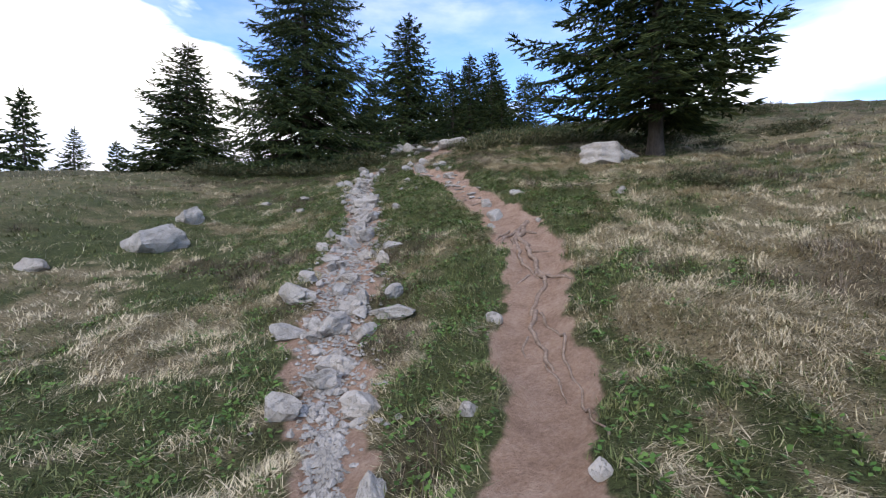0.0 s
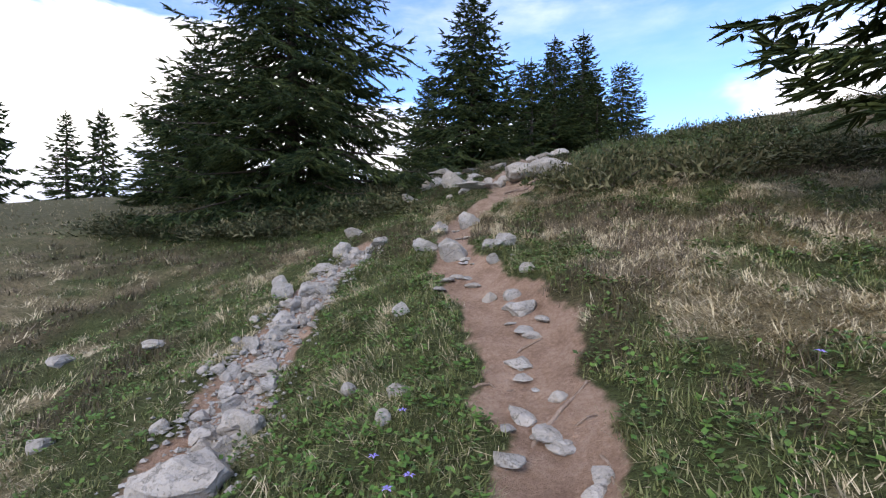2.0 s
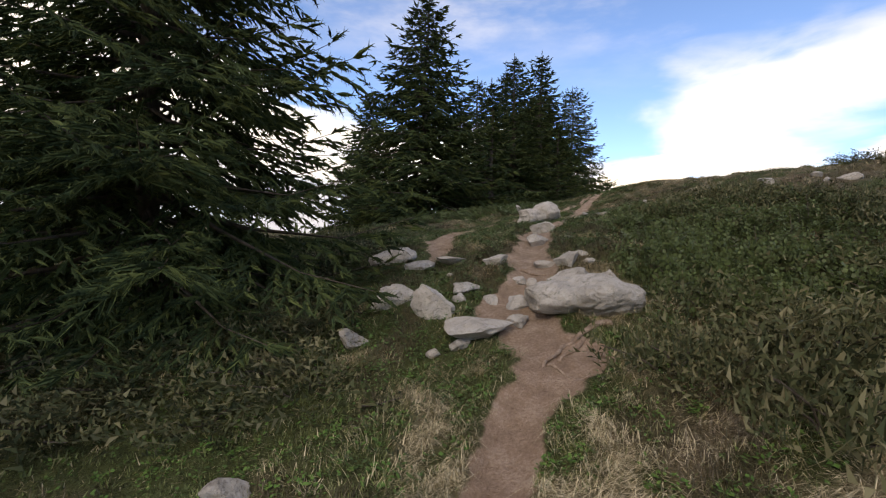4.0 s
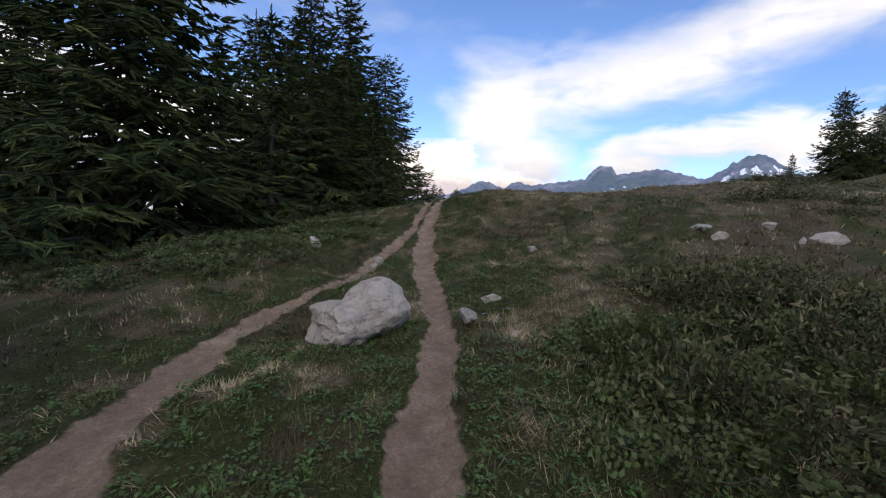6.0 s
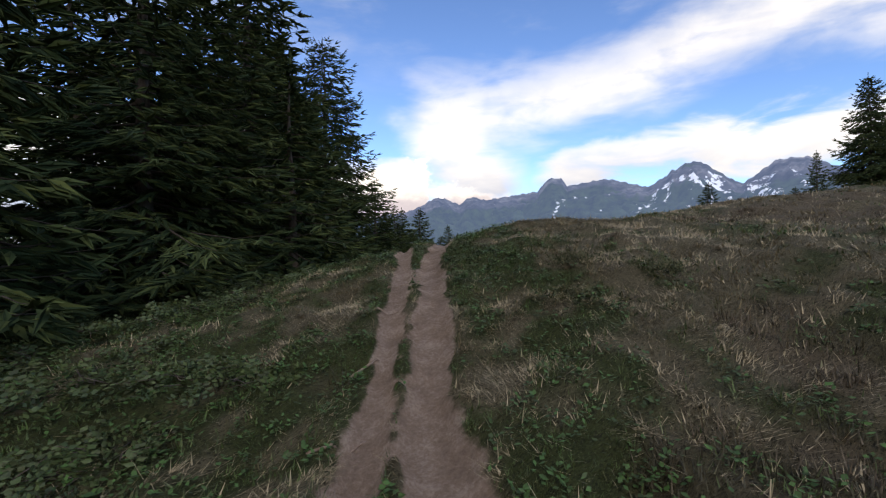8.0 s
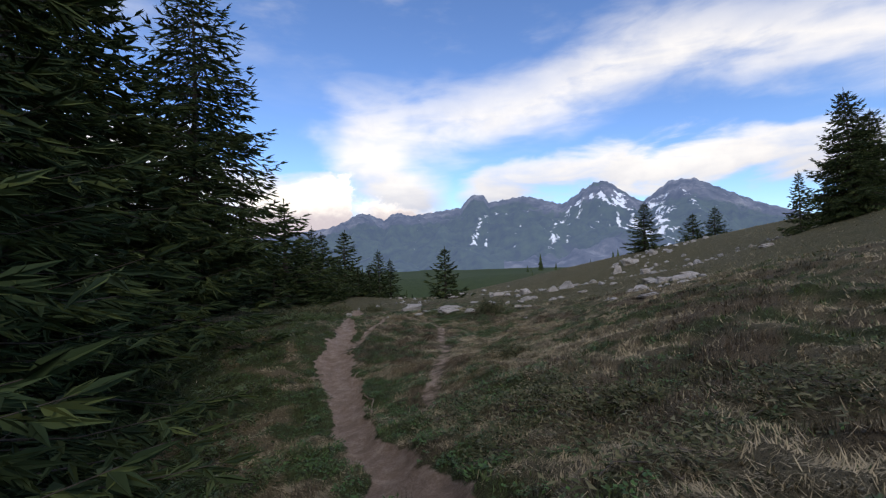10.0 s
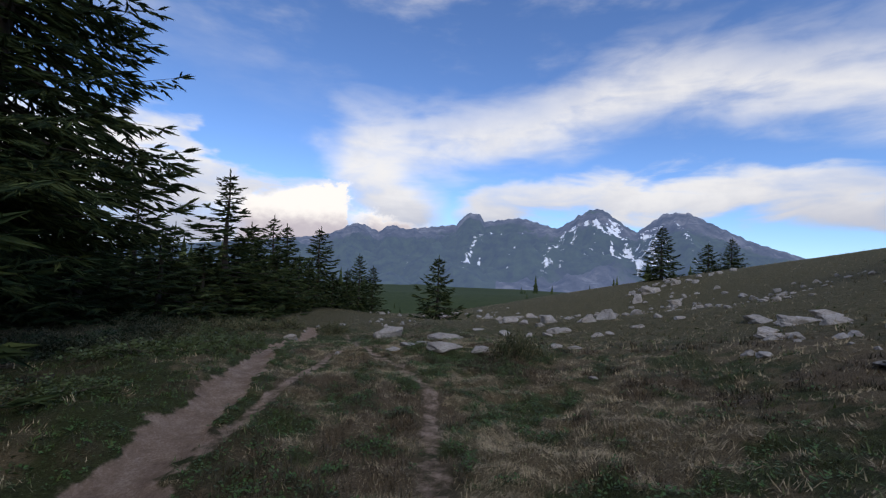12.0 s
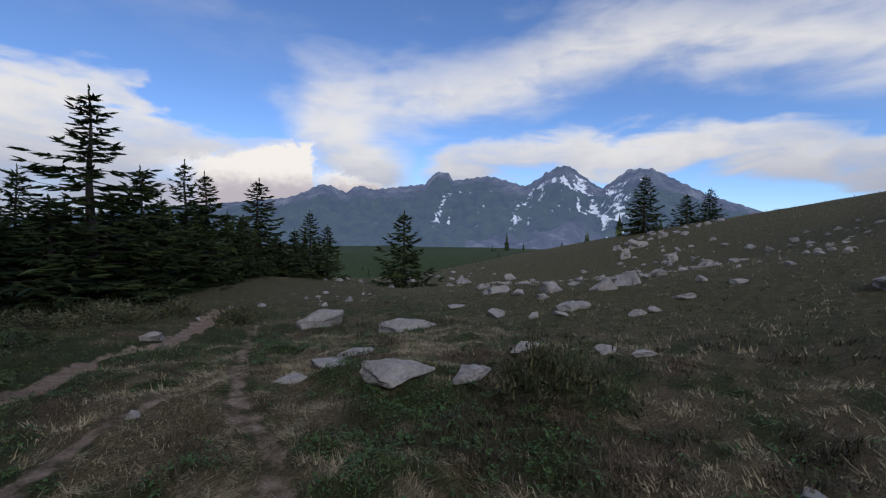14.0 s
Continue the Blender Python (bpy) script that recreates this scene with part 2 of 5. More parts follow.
def remote(x, y):
    """0 round the trails and 1 on the far slopes, where the turf loses its fine lumps."""
    return smooth(np.maximum(np.maximum(-2.4 - x, x - 11.5), np.maximum(0.3 - y, y - 32.0)), 0.3, 5.0)


def tussock(x, y):
    """Lumps of the turf, in metres."""
    broad, mid, small = lattice(x + 0.3 * y, y - 0.3 * x, 0.62), lattice(x - 0.5 * y + 9, y + 0.5 * x, 0.27), lattice(x + 4, y + 0.4 * x, 0.13)
    return (0.060 * (broad - 0.85) + 0.065 * (mid - 0.8) + 0.035 * (small - 0.6)) * (1 - remote(x, y))


def ground_height(x, y):
    x, y = np.asarray(x, float), np.asarray(y, float)
    soil = bare(x, y)
    return land(x, y) - 0.10 * soil + tussock(x, y) * (1 - np.clip(1.6 * soil, 0, 1))


def uphill(x, y):
    """How far a place lies to the uphill side of the trail."""
    line = np.array(MAIN_TRAIL[:-1] + RIDGE_TRAIL)
    return x - np.interp(y, line[:, 1], line[:, 0])


def dryness(x, y):
    """0 where the turf is green and 1 where it is a mat of dead straw."""
    f = 0.26 * lattice(x + 0.2 * y, y, 1.3) + 0.34 * lattice(x - 0.3 * y + 5, y + 0.3 * x, 0.45) + 0.40 * lattice(x + 0.5 * y, y - 0.5 * x + 3, 0.17)
    side = uphill(x, y)
    f = f + np.interp(y, [0, 3, 5, 9, 11, 14, 16, 20, 26, 28.5, 40], [0.04, 0.02, -0.05, -0.05, -0.12, -0.06, 0.0, 0.03, 0.03, -0.09, -0.05])
    f = f + 0.05 * np.tanh((side - 0.9) * 1.5) - 0.05 * np.exp(-((np.abs(side) - 0.35) / 0.3) ** 2)
    away = remote(x, y)
    return smooth(f, 0.28, 0.72) * (1 - away) + 0.5 * away


def heathy(x, y):
    """0 in grass and 1 in patches of brown dwarf heath."""
    f = 0.6 * lattice(x + 31, y + 0.3 * x, 0.9) + 0.4 * lattice(x - 0.2 * y, y + 17, 0.33)
    f = f + np.interp(y, [0, 8, 9, 13, 20, 23, 27, 40], [-0.02, 0.0, 0.05, 0.05, 0.0, 0.04, 0.0, -0.03]) + 0.04 * np.tanh(uphill(x, y) - 0.6)
    return smooth(f, 0.58, 0.70) * (1 - remote(x, y))


# ---------------------------------------------------------------- mesh helpers
def mesh_of(name, verts, faces, mat, flat=False):
    """A mesh from arrays: verts (n, 3), faces (m, 3) or (m, 4)."""
    verts, faces = np.asarray(verts, np.float32), np.asarray(faces, np.int32)
    me, k = bpy.data.meshes.new(name), faces.shape[1]
    me.vertices.add(len(verts))
    me.vertices.foreach_set("co", verts.ravel())
    me.loops.add(faces.size)
    me.loops.foreach_set("vertex_index", faces.ravel())
    me.polygons.add(len(faces))
    me.polygons.foreach_set("loop_start", np.arange(len(faces), dtype=np.int32) * k)
    me.polygons.foreach_set("use_smooth", np.full(len(faces), not flat))
    me.update(calc_edges=True)
    me.validate()
    me.materials.append(mat)
    return me


def part(name, me, parent, label=""):
    ob = new(name, me)
    ob.parent = parent
    return tagged(ob, label) if label else ob


def thing(name, x, y, label, category, group="", turn=0.0, sink=0.0, size=1.0):
    ob = new(name)
    ob.empty_display_size = 0.1
    ob.matrix_world = pose(x, y, float(ground_height(x, y)) - sink, 0, 0, turn) @ Matrix.Diagonal((size, size, size, 1))
    return tagged(ob, label, category, group)


def tube(points, radii, sides=8):
    """A tapered tube round a line of points."""
    points = np.asarray(points, float)
    way = np.gradient(points, axis=0)
    way /= np.linalg.norm(way, axis=1)[:, None] + 1e-9
    ref = np.where(np.abs(way[:, 2:]) > 0.9, np.array([[1.0, 0, 0]]), np.array([[0, 0, 1.0]]))
    u = np.cross(way, ref)
    u /= np.linalg.norm(u, axis=1)[:, None] + 1e-9
    v = np.cross(way, u)
    a = np.linspace(0, 2 * np.pi, sides, endpoint=False)
    ring = np.cos(a)[None, :, None] * u[:, None] + np.sin(a)[None, :, None] * v[:, None]
    verts = (points[:, None] + ring * np.asarray(radii)[:, None, None]).reshape(-1, 3)
    n, faces = len(points), []
    for i in range(n - 1):
        for j in range(sides):
            k = (j + 1) % sides
            faces.append((i * sides + j, i * sides + k, (i + 1) * sides + k, (i + 1) * sides + j))
    return verts, np.array(faces)


def joined(pieces):
    """Several (verts, faces) as one."""
    verts, faces, at = [], [], 0
    for v, f in pieces:
        verts.append(v), faces.append(np.asarray(f) + at)
        at += len(v)
    return np.concatenate(verts), np.concatenate(faces)

# ---------------------------------------------------------------- materials
def field(n, name):
    at = n.node("ShaderNodeAttribute")
    at.attribute_name = name
    return at.outputs["Fac"]


def ground_material():
    mat, n, out = material("alpine_ground", 0.95, 0.15)
    at = n.node("ShaderNodeNewGeometry").outputs["Position"]
    soil = n.node("ShaderNodeAttribute")
    soil.attribute_name = "soil"
    coarse, fine, grit = n.noise(at, 0.55, 4.0), n.noise(at, 7.0, 6.0, 0.65), n.noise(at, 60.0, 5.0, 0.7)
    edge = n.m("ADD", soil.outputs["Fac"], n.m("MULTIPLY", n.m("SUBTRACT", fine, 0.5), 1.0))
    dirt = n.step(edge, 0.30, 0.60)
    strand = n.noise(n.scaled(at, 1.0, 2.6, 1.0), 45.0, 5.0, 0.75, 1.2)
    north = n.node("ShaderNodeSeparateXYZ", Vector=at).outputs[1]
    dry = n.step(n.m("ADD", field(n, "dry"), n.m("MULTIPLY", n.m("SUBTRACT", fine, 0.5), 0.8)), 0.15, 0.85)
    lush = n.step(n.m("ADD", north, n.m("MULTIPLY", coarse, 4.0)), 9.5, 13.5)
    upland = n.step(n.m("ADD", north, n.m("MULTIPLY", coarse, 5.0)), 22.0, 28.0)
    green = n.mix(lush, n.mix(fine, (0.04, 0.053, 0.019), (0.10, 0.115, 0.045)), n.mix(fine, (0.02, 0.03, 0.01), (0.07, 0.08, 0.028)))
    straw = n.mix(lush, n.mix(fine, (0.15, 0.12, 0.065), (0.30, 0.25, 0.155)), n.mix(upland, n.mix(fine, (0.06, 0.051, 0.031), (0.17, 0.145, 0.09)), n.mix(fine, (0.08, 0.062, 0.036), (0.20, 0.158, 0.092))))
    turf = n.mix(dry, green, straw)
    turf = n.mix(n.m("MULTIPLY", field(n, "heath"), 0.55), turf, n.mix(fine, (0.045, 0.032, 0.02), (0.15, 0.11, 0.075)))
    # shade between the strands, painted near-black into the turf colour
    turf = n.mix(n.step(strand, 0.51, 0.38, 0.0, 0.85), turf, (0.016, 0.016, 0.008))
    turf = n.mix(n.step(strand, 0.58, 0.70, 0.0, 0.45), turf, (0.36, 0.31, 0.19))
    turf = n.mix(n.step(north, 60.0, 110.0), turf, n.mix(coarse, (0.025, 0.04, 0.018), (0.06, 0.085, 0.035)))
    earth = n.ramp(n.m("ADD", n.m("MULTIPLY", fine, 0.55), n.m("MULTIPLY", grit, 0.45)),
                   [(0.30, (0.17, 0.105, 0.072)), (0.5, (0.33, 0.22, 0.16)), (0.68, (0.46, 0.335, 0.26))])
    grey = n.ramp(n.m("ADD", n.m("MULTIPLY", fine, 0.55), n.m("MULTIPLY", grit, 0.45)),
                  [(0.30, (0.13, 0.088, 0.064)), (0.5, (0.25, 0.185, 0.14)), (0.68, (0.42, 0.335, 0.27))])
    where_y = n.node("ShaderNodeSeparateXYZ", Vector=at).outputs[1]
    earth = n.mix(n.step(n.m("ADD", where_y, n.m("MULTIPLY", coarse, 3.0)), 8.0, 13.0, 0.0, 0.9), earth, grey)
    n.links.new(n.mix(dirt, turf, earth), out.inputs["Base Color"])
    lumps = n.m("ADD", n.m("MULTIPLY", fine, 0.7), n.m("MULTIPLY", grit, 0.3))
    n.links.new(n.bump(n.m("ADD", lumps, n.m("MULTIPLY", strand, 0.5)), 0.9, 0.04), out.inputs["Normal"])
    return mat


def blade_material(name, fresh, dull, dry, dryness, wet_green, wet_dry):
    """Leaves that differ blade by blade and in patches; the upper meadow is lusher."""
    mat, n, out = material(name, 0.6, 0.25)
    geo = n.node("ShaderNodeNewGeometry")
    at, each = geo.outputs["Position"], geo.outputs["Random Per Island"]
    patch = n.noise(at, 0.6, 3.0)
    pick = n.step(n.m("ADD", n.m("MULTIPLY", each, 0.55), n.m("MULTIPLY", field(n, "dry"), 0.6)), dryness, dryness + 0.3)
    colour = n.mix(pick, n.mix(each, fresh, dull), dry)
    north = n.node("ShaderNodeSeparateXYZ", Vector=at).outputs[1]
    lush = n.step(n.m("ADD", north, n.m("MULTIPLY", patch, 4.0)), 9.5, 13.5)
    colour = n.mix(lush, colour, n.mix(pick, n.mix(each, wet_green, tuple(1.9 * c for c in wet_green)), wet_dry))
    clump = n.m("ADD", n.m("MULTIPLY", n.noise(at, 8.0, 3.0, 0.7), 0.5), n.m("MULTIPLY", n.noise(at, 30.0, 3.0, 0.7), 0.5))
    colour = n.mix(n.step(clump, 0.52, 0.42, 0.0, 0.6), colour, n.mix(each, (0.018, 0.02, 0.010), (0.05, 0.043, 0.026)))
    n.links.new(colour, out.inputs["Base Color"])
    return mat


def rock_material():
    mat, n, out = material("limestone", 0.85, 0.3)
    where = n.node("ShaderNodeTexCoord").outputs["Object"]
    at = n.node("ShaderNodeNewGeometry").outputs["Position"]
    own = n.node("ShaderNodeObjectInfo").outputs["Random"]
    broad, mid, fine = n.noise(at, 3.5, 5.0, 0.6), n.noise(at, 16.0, 6.0, 0.65), n.noise(at, 90.0, 4.0, 0.7)
    tone = n.m("ADD", n.m("MULTIPLY", broad, 0.5), n.m("ADD", n.m("MULTIPLY", mid, 0.35), n.m("MULTIPLY", fine, 0.15)))
    stone = n.ramp(tone, [(0.30, (0.14, 0.13, 0.118)), (0.45, (0.27, 0.255, 0.235)), (0.58, (0.39, 0.37, 0.35)), (0.74, (0.50, 0.485, 0.465))])
    stone = n.mix(n.m("MULTIPLY", own, 0.4), stone, (0.44, 0.385, 0.33))
    lichen = n.step(n.noise(at, 28.0, 4.0, 0.7), 0.58, 0.66, 0.0, 0.55)
    stone = n.mix(lichen, stone, (0.13, 0.13, 0.11))
    crack = n.nodes.new("ShaderNodeTexVoronoi")
    crack.feature = "DISTANCE_TO_EDGE"
    crack.inputs["Scale"].default_value = 5.5
    warped = n.node("ShaderNodeVectorMath")
    warped.operation = "ADD"
    n.links.new(n.scaled(at, 1, 1, 2.2), warped.inputs[0])
    n.links.new(mid, warped.inputs[1])
    n.links.new(warped.outputs[0], crack.inputs["Vector"])
    seam = n.step(crack.outputs[0], 0.0, 0.035, 0.0, 1.0)
    stone = n.mix(n.m("MULTIPLY", n.m("SUBTRACT", 1.0, seam), 0.6), stone, (0.08, 0.07, 0.055))
    n.links.new(stone, out.inputs["Base Color"])
    n.links.new(n.bump(n.m("ADD", n.m("MULTIPLY", seam, 0.3), n.m("ADD", mid, n.m("MULTIPLY", fine, 0.4))), 0.7, 0.02), out.inputs["Normal"])
    return mat


def bark_material(name, dark, pale, scale=14.0):
    mat, n, out = material(name, 0.9, 0.2)
    at = n.node("ShaderNodeNewGeometry").outputs["Position"]
    grain = n.noise(n.scaled(at, 1, 1, 0.35), scale, 6.0, 0.7)
    n.links.new(n.ramp(grain, [(0.32, dark), (0.68, pale)]), out.inputs["Base Color"])
    n.links.new(n.bump(grain, 0.8, 0.02), out.inputs["Normal"])
    return mat


def needle_material(name, deep, mid, tip):
    mat, n, out = material(name, 0.75, 0.12)
    geo = n.node("ShaderNodeNewGeometry")
    patch = n.noise(geo.outputs["Position"], 1.6, 3.0)
    pick = n.m("ADD", n.m("MULTIPLY", geo.outputs["Random Per Island"], 0.55), n.m("MULTIPLY", patch, 0.45))
    n.links.new(n.ramp(pick, [(0.2, deep), (0.5, mid), (0.8, tip)]), out.inputs["Base Color"])
    return mat


def mountain_material():
    """Far rock, alp and snow; the air's blue haze is painted on as emission."""
    mat, n, out = material("far_mountain", 0.95, 0.1)
    at = n.node("ShaderNodeNewGeometry").outputs["Position"]
    snow, green = n.node("ShaderNodeAttribute"), n.node("ShaderNodeAttribute")
    snow.attribute_name, green.attribute_name = "snow", "alp"
    rough = n.noise(at, 0.012, 8.0, 0.65)
    rock = n.ramp(rough, [(0.35, (0.03, 0.032, 0.036)), (0.52, (0.085, 0.085, 0.09)), (0.68, (0.22, 0.21, 0.205))])
    alp = n.ramp(n.noise(at, 0.02, 6.0, 0.6), [(0.35, (0.014, 0.024, 0.014)), (0.65, (0.045, 0.068, 0.028))])
    base = n.mix(n.step(n.m("ADD", green.outputs["Fac"], n.m("MULTIPLY", n.m("SUBTRACT", rough, 0.5), 1.6)), 0.35, 0.65), rock, alp)
    mask = n.step(n.m("ADD", snow.outputs["Fac"], n.m("MULTIPLY", n.m("SUBTRACT", n.noise(at, 0.026, 7.0, 0.68), 0.5), 1.7)), 0.42, 0.50)
    n.links.new(n.mix(mask, base, (0.8, 0.82, 0.85)), out.inputs["Base Color"])
    # aerial haze put in as an even blue emission; the rock itself doesn't glow
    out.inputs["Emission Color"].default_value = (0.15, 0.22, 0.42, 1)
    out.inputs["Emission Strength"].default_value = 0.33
    return mat


GROUND = ground_material()
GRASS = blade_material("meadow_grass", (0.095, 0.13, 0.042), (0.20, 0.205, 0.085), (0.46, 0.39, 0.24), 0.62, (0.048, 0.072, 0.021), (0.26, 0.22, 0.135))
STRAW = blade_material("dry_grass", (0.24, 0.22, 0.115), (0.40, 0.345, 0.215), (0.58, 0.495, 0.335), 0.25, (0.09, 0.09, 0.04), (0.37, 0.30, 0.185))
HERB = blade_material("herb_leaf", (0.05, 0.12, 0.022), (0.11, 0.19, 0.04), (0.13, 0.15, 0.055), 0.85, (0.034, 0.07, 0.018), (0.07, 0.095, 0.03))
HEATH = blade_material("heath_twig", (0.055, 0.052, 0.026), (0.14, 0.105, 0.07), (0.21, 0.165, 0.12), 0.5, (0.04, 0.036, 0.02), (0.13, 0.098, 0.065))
ROCK = rock_material()
BARK = bark_material("spruce_bark", (0.035, 0.028, 0.023), (0.11, 0.09, 0.075))
ROOT = bark_material("worn_root", (0.14, 0.095, 0.07), (0.33, 0.25, 0.20), 30.0)
NEEDLE = needle_material("spruce_needles", (0.018, 0.031, 0.015), (0.040, 0.060, 0.024), (0.09, 0.112, 0.038))
JUNIPER = needle_material("juniper_needles", (0.034, 0.044, 0.022), (0.07, 0.078, 0.038), (0.16, 0.145, 0.085))
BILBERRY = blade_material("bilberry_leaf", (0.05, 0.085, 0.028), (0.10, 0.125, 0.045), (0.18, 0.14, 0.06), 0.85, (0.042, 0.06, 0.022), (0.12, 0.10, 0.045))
MOUNTAIN = mountain_material()
PETAL, n_, out_ = material("violet_petal", 0.6, 0.2)
n_.links.new(n_.mix(n_.node("ShaderNodeNewGeometry").outputs["Random Per Island"], (0.16, 0.14, 0.5), (0.34, 0.28, 0.62)), out_.inputs["Base Color"])

# ---------------------------------------------------------------- ground sheet
def spaced(fine_lo, fine_hi, step, lo, hi):
    out = list(np.arange(fine_lo, fine_hi, step))
    gap, v = step, out[-1]
    while v < hi:
        gap *= 1.12
        v += gap
        out.append(v)
    gap, v = step, out[0]
    while v > lo:
        gap *= 1.12
        v -= gap
        out.insert(0, v)
    return np.array(out)


def build_ground():
    xs, ys = spaced(-2.4, 11.5, 0.07, -4200, 4200), spaced(0.3, 32.0, 0.07, -4200, 4200)
    X, Y = np.meshgrid(xs, ys)
    soil = bare(X, Y)
    Z = ground_height(X, Y)
    nx, ny = len(xs), len(ys)
    i = np.arange(nx * ny).reshape(ny, nx)
    faces = np.stack([i[:-1, :-1], i[:-1, 1:], i[1:, 1:], i[1:, :-1]], -1).reshape(-1, 4)
    me = mesh_of("ground", np.stack([X, Y, Z], -1).reshape(-1, 3), faces, GROUND)
    for key, values in (("soil", soil), ("dry", dryness(X, Y)), ("heath", heathy(X, Y))):
        me.attributes.new(key, "FLOAT", "POINT").data.foreach_set("value", values.astype(np.float32).ravel())
    tagged(new("ground", me), "hilly alpine meadow ground with reddish bare dirt trails", "ground", kind="structure")


build_ground()


# ---------------------------------------------------------------- far mountains
PEAKS = [(28.8, 5.8, 0.55, 0.42, 0.7), (33.2, 5.8, 0.7, 0.32, 0.5), (37.5, 4.7, 0.1, 0.1, 0.2), (43.7, 7.8, 1.1, 1.3, 0.8), (49.6, 7.3, 0.13, 0.28, 0.8), (57.2, 7.8, 1.2, 0.3, 0.2), (59.2, 8.5, 0.6, 0.75, 0.75),
         (68.0, 7.9, 0.75, 0.55, 1.3), (72.0, 5.7, 0.3, 0.38, 0.4), (78.0, 3.4, 0.35, 0.9, 0.3), (-24, 0.6, 0.05, 0.06, 1), (-38, 0.3, 0.04, 0.05, 1), (-60, 1.2, 0.05, 0.05, 1), (110, 2.5, 0.05, 0.05, 1),
         (160, 2.5, 0.06, 0.06, 1), (220, 3.0, 0.06, 0.06, 1), (280, 2.0, 0.05, 0.05, 1)]


def build_mountains():
    az = np.concatenate([np.arange(-65, 15, 1.0), np.arange(15, 84, 0.16), np.arange(84, 295, 2.0)])
    crest = np.full(az.shape, 0.1)
    for a0, e0, left, right, flat in PEAKS:
        d = az - a0
        d = np.sign(d) * np.maximum(np.abs(d) - flat, 0)
        crest = np.maximum(crest, e0 - np.where(d < 0, -d * left, d * right) - 0.12 * np.abs(az - a0) / (1 + np.abs(az - a0)))
    jag = sum(np.sin(az * f + p) / f for f, p in ((5.1, 0.3), (8.7, 1.9), (15.1, 0.7), (27.0, 2.2)))
    crest = crest + 0.3 * jag * smooth(crest, 2, 5)
    rows = np.linspace(0, 1, 70)
    A, R = np.meshgrid(np.radians(az), 1250 + 1450 * rows)
    D, U = np.degrees(A), (R - 1250) / 1450
    X, Y = 8 + R * np.sin(A), 25 + R * np.cos(A)
    folds = np.zeros(X.shape)
    for i in range(X.shape[0]):
        for j in range(X.shape[1]):
            if 14 < D[i, j] < 84:
                folds[i, j] = noise.ridged_multi_fractal((X[i, j] / 420, Y[i, j] / 420, 3.3), 0.9, 2.1, 6, 1.0, 2.0)
    folds = folds - 1.1
    top = 5 + 2700 * np.tan(np.radians(crest))[None]
    Z = -58 + (top + 58) * U ** 1.3 + folds * 105 * np.clip(np.sin(np.pi * U), 0, 1) ** 0.9 * smooth(crest, 1, 4)[None]
    hollow = smooth(-folds, -0.2, 0.75)
    place = sum(s * np.exp(-((D + 2.4 * (U - 0.6) * k - c) / w) ** 2) for c, w, s, k in
                ((44.6, 0.55, 1.15, -2.6), (45.9, 0.3, 0.85, -2.4), (55.0, 0.7, 1.15, -2.8), (56.6, 0.35, 0.9, -2.6), (53.4, 0.3, 0.7, -2.4), (62.4, 0.9, 1.2, 2.2), (60.6, 0.35, 0.9, 2.6), (65.2, 1.5, 1.05, 0.9), (58.8, 2.4, 0.5, 0.0), (69.0, 0.5, 0.8, 1.6), (71.5, 0.4, 0.6, 1.8), (67.6, 2.2, 0.4, 0.0), (36.0, 0.3, 0.6, -1.0), (49.6, 0.3, 0.7, -1.8)))
    snow = place * (0.38 + 0.75 * hollow) * smooth(U, 0.15, 0.35) * (1 - smooth(U, 0.80, 0.93))
    alp = 1 - smooth(U + 0.25 * folds, 0.60, 0.95)
    alp = np.where((D > 47) & (D < 80), alp * smooth(U, 0.08, 0.4), alp)
    X = np.vstack([X, 8 + 3100 * np.sin(A[:1])])
    Y = np.vstack([Y, 25 + 3100 * np.cos(A[:1])])
    Z = np.vstack([Z, np.full((1, len(az)), -200.0)])
    ny, nx = X.shape
    i = np.arange(nx * ny).reshape(ny, nx)
    faces = np.stack([i[:-1, :-1], i[:-1, 1:], i[1:, 1:], i[1:, :-1]], -1).reshape(-1, 4)
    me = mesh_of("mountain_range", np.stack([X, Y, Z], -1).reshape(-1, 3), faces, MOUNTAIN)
    for key, field in (("snow", snow), ("alp", alp)):
        full = np.vstack([field, np.zeros((1, nx))]).astype(np.float32)
        me.attributes.new(key, "FLOAT", "POINT").data.foreach_set("value", full.ravel())
    tagged(new("backdrop_mountains", me), "far rocky mountain range with snow patches and green alps", "mountains", kind="structure")


build_mountains()


# ---------------------------------------------------------------- spruces
def shoot(needles, spread, seed):
    """A needled shoot of length 1 along +x."""
    r = random.Random(seed)
    v, f = [(0, 0.012, 0), (0, -0.012, 0), (1.0, 0, 0)], [(0, 1, 2)]
    for k in range(needles):
        s = (k + 0.5) / needles
        side = 1 if k % 2 else -1
        lift = r.uniform(-0.2, 0.75)
        reach = spread * (1.0 - 0.35 * s) * r.uniform(0.8, 1.2)
        w = 0.26 / needles + 0.014
        at = len(v)
        v += [(s - w, 0, 0), (s + w, 0, 0), (s + 0.55 * reach + 0.03, side * reach * math.cos(lift), reach * math.sin(lift))]
        f.append((at, at + 1, at + 2))
    return np.array(v), np.array(f)


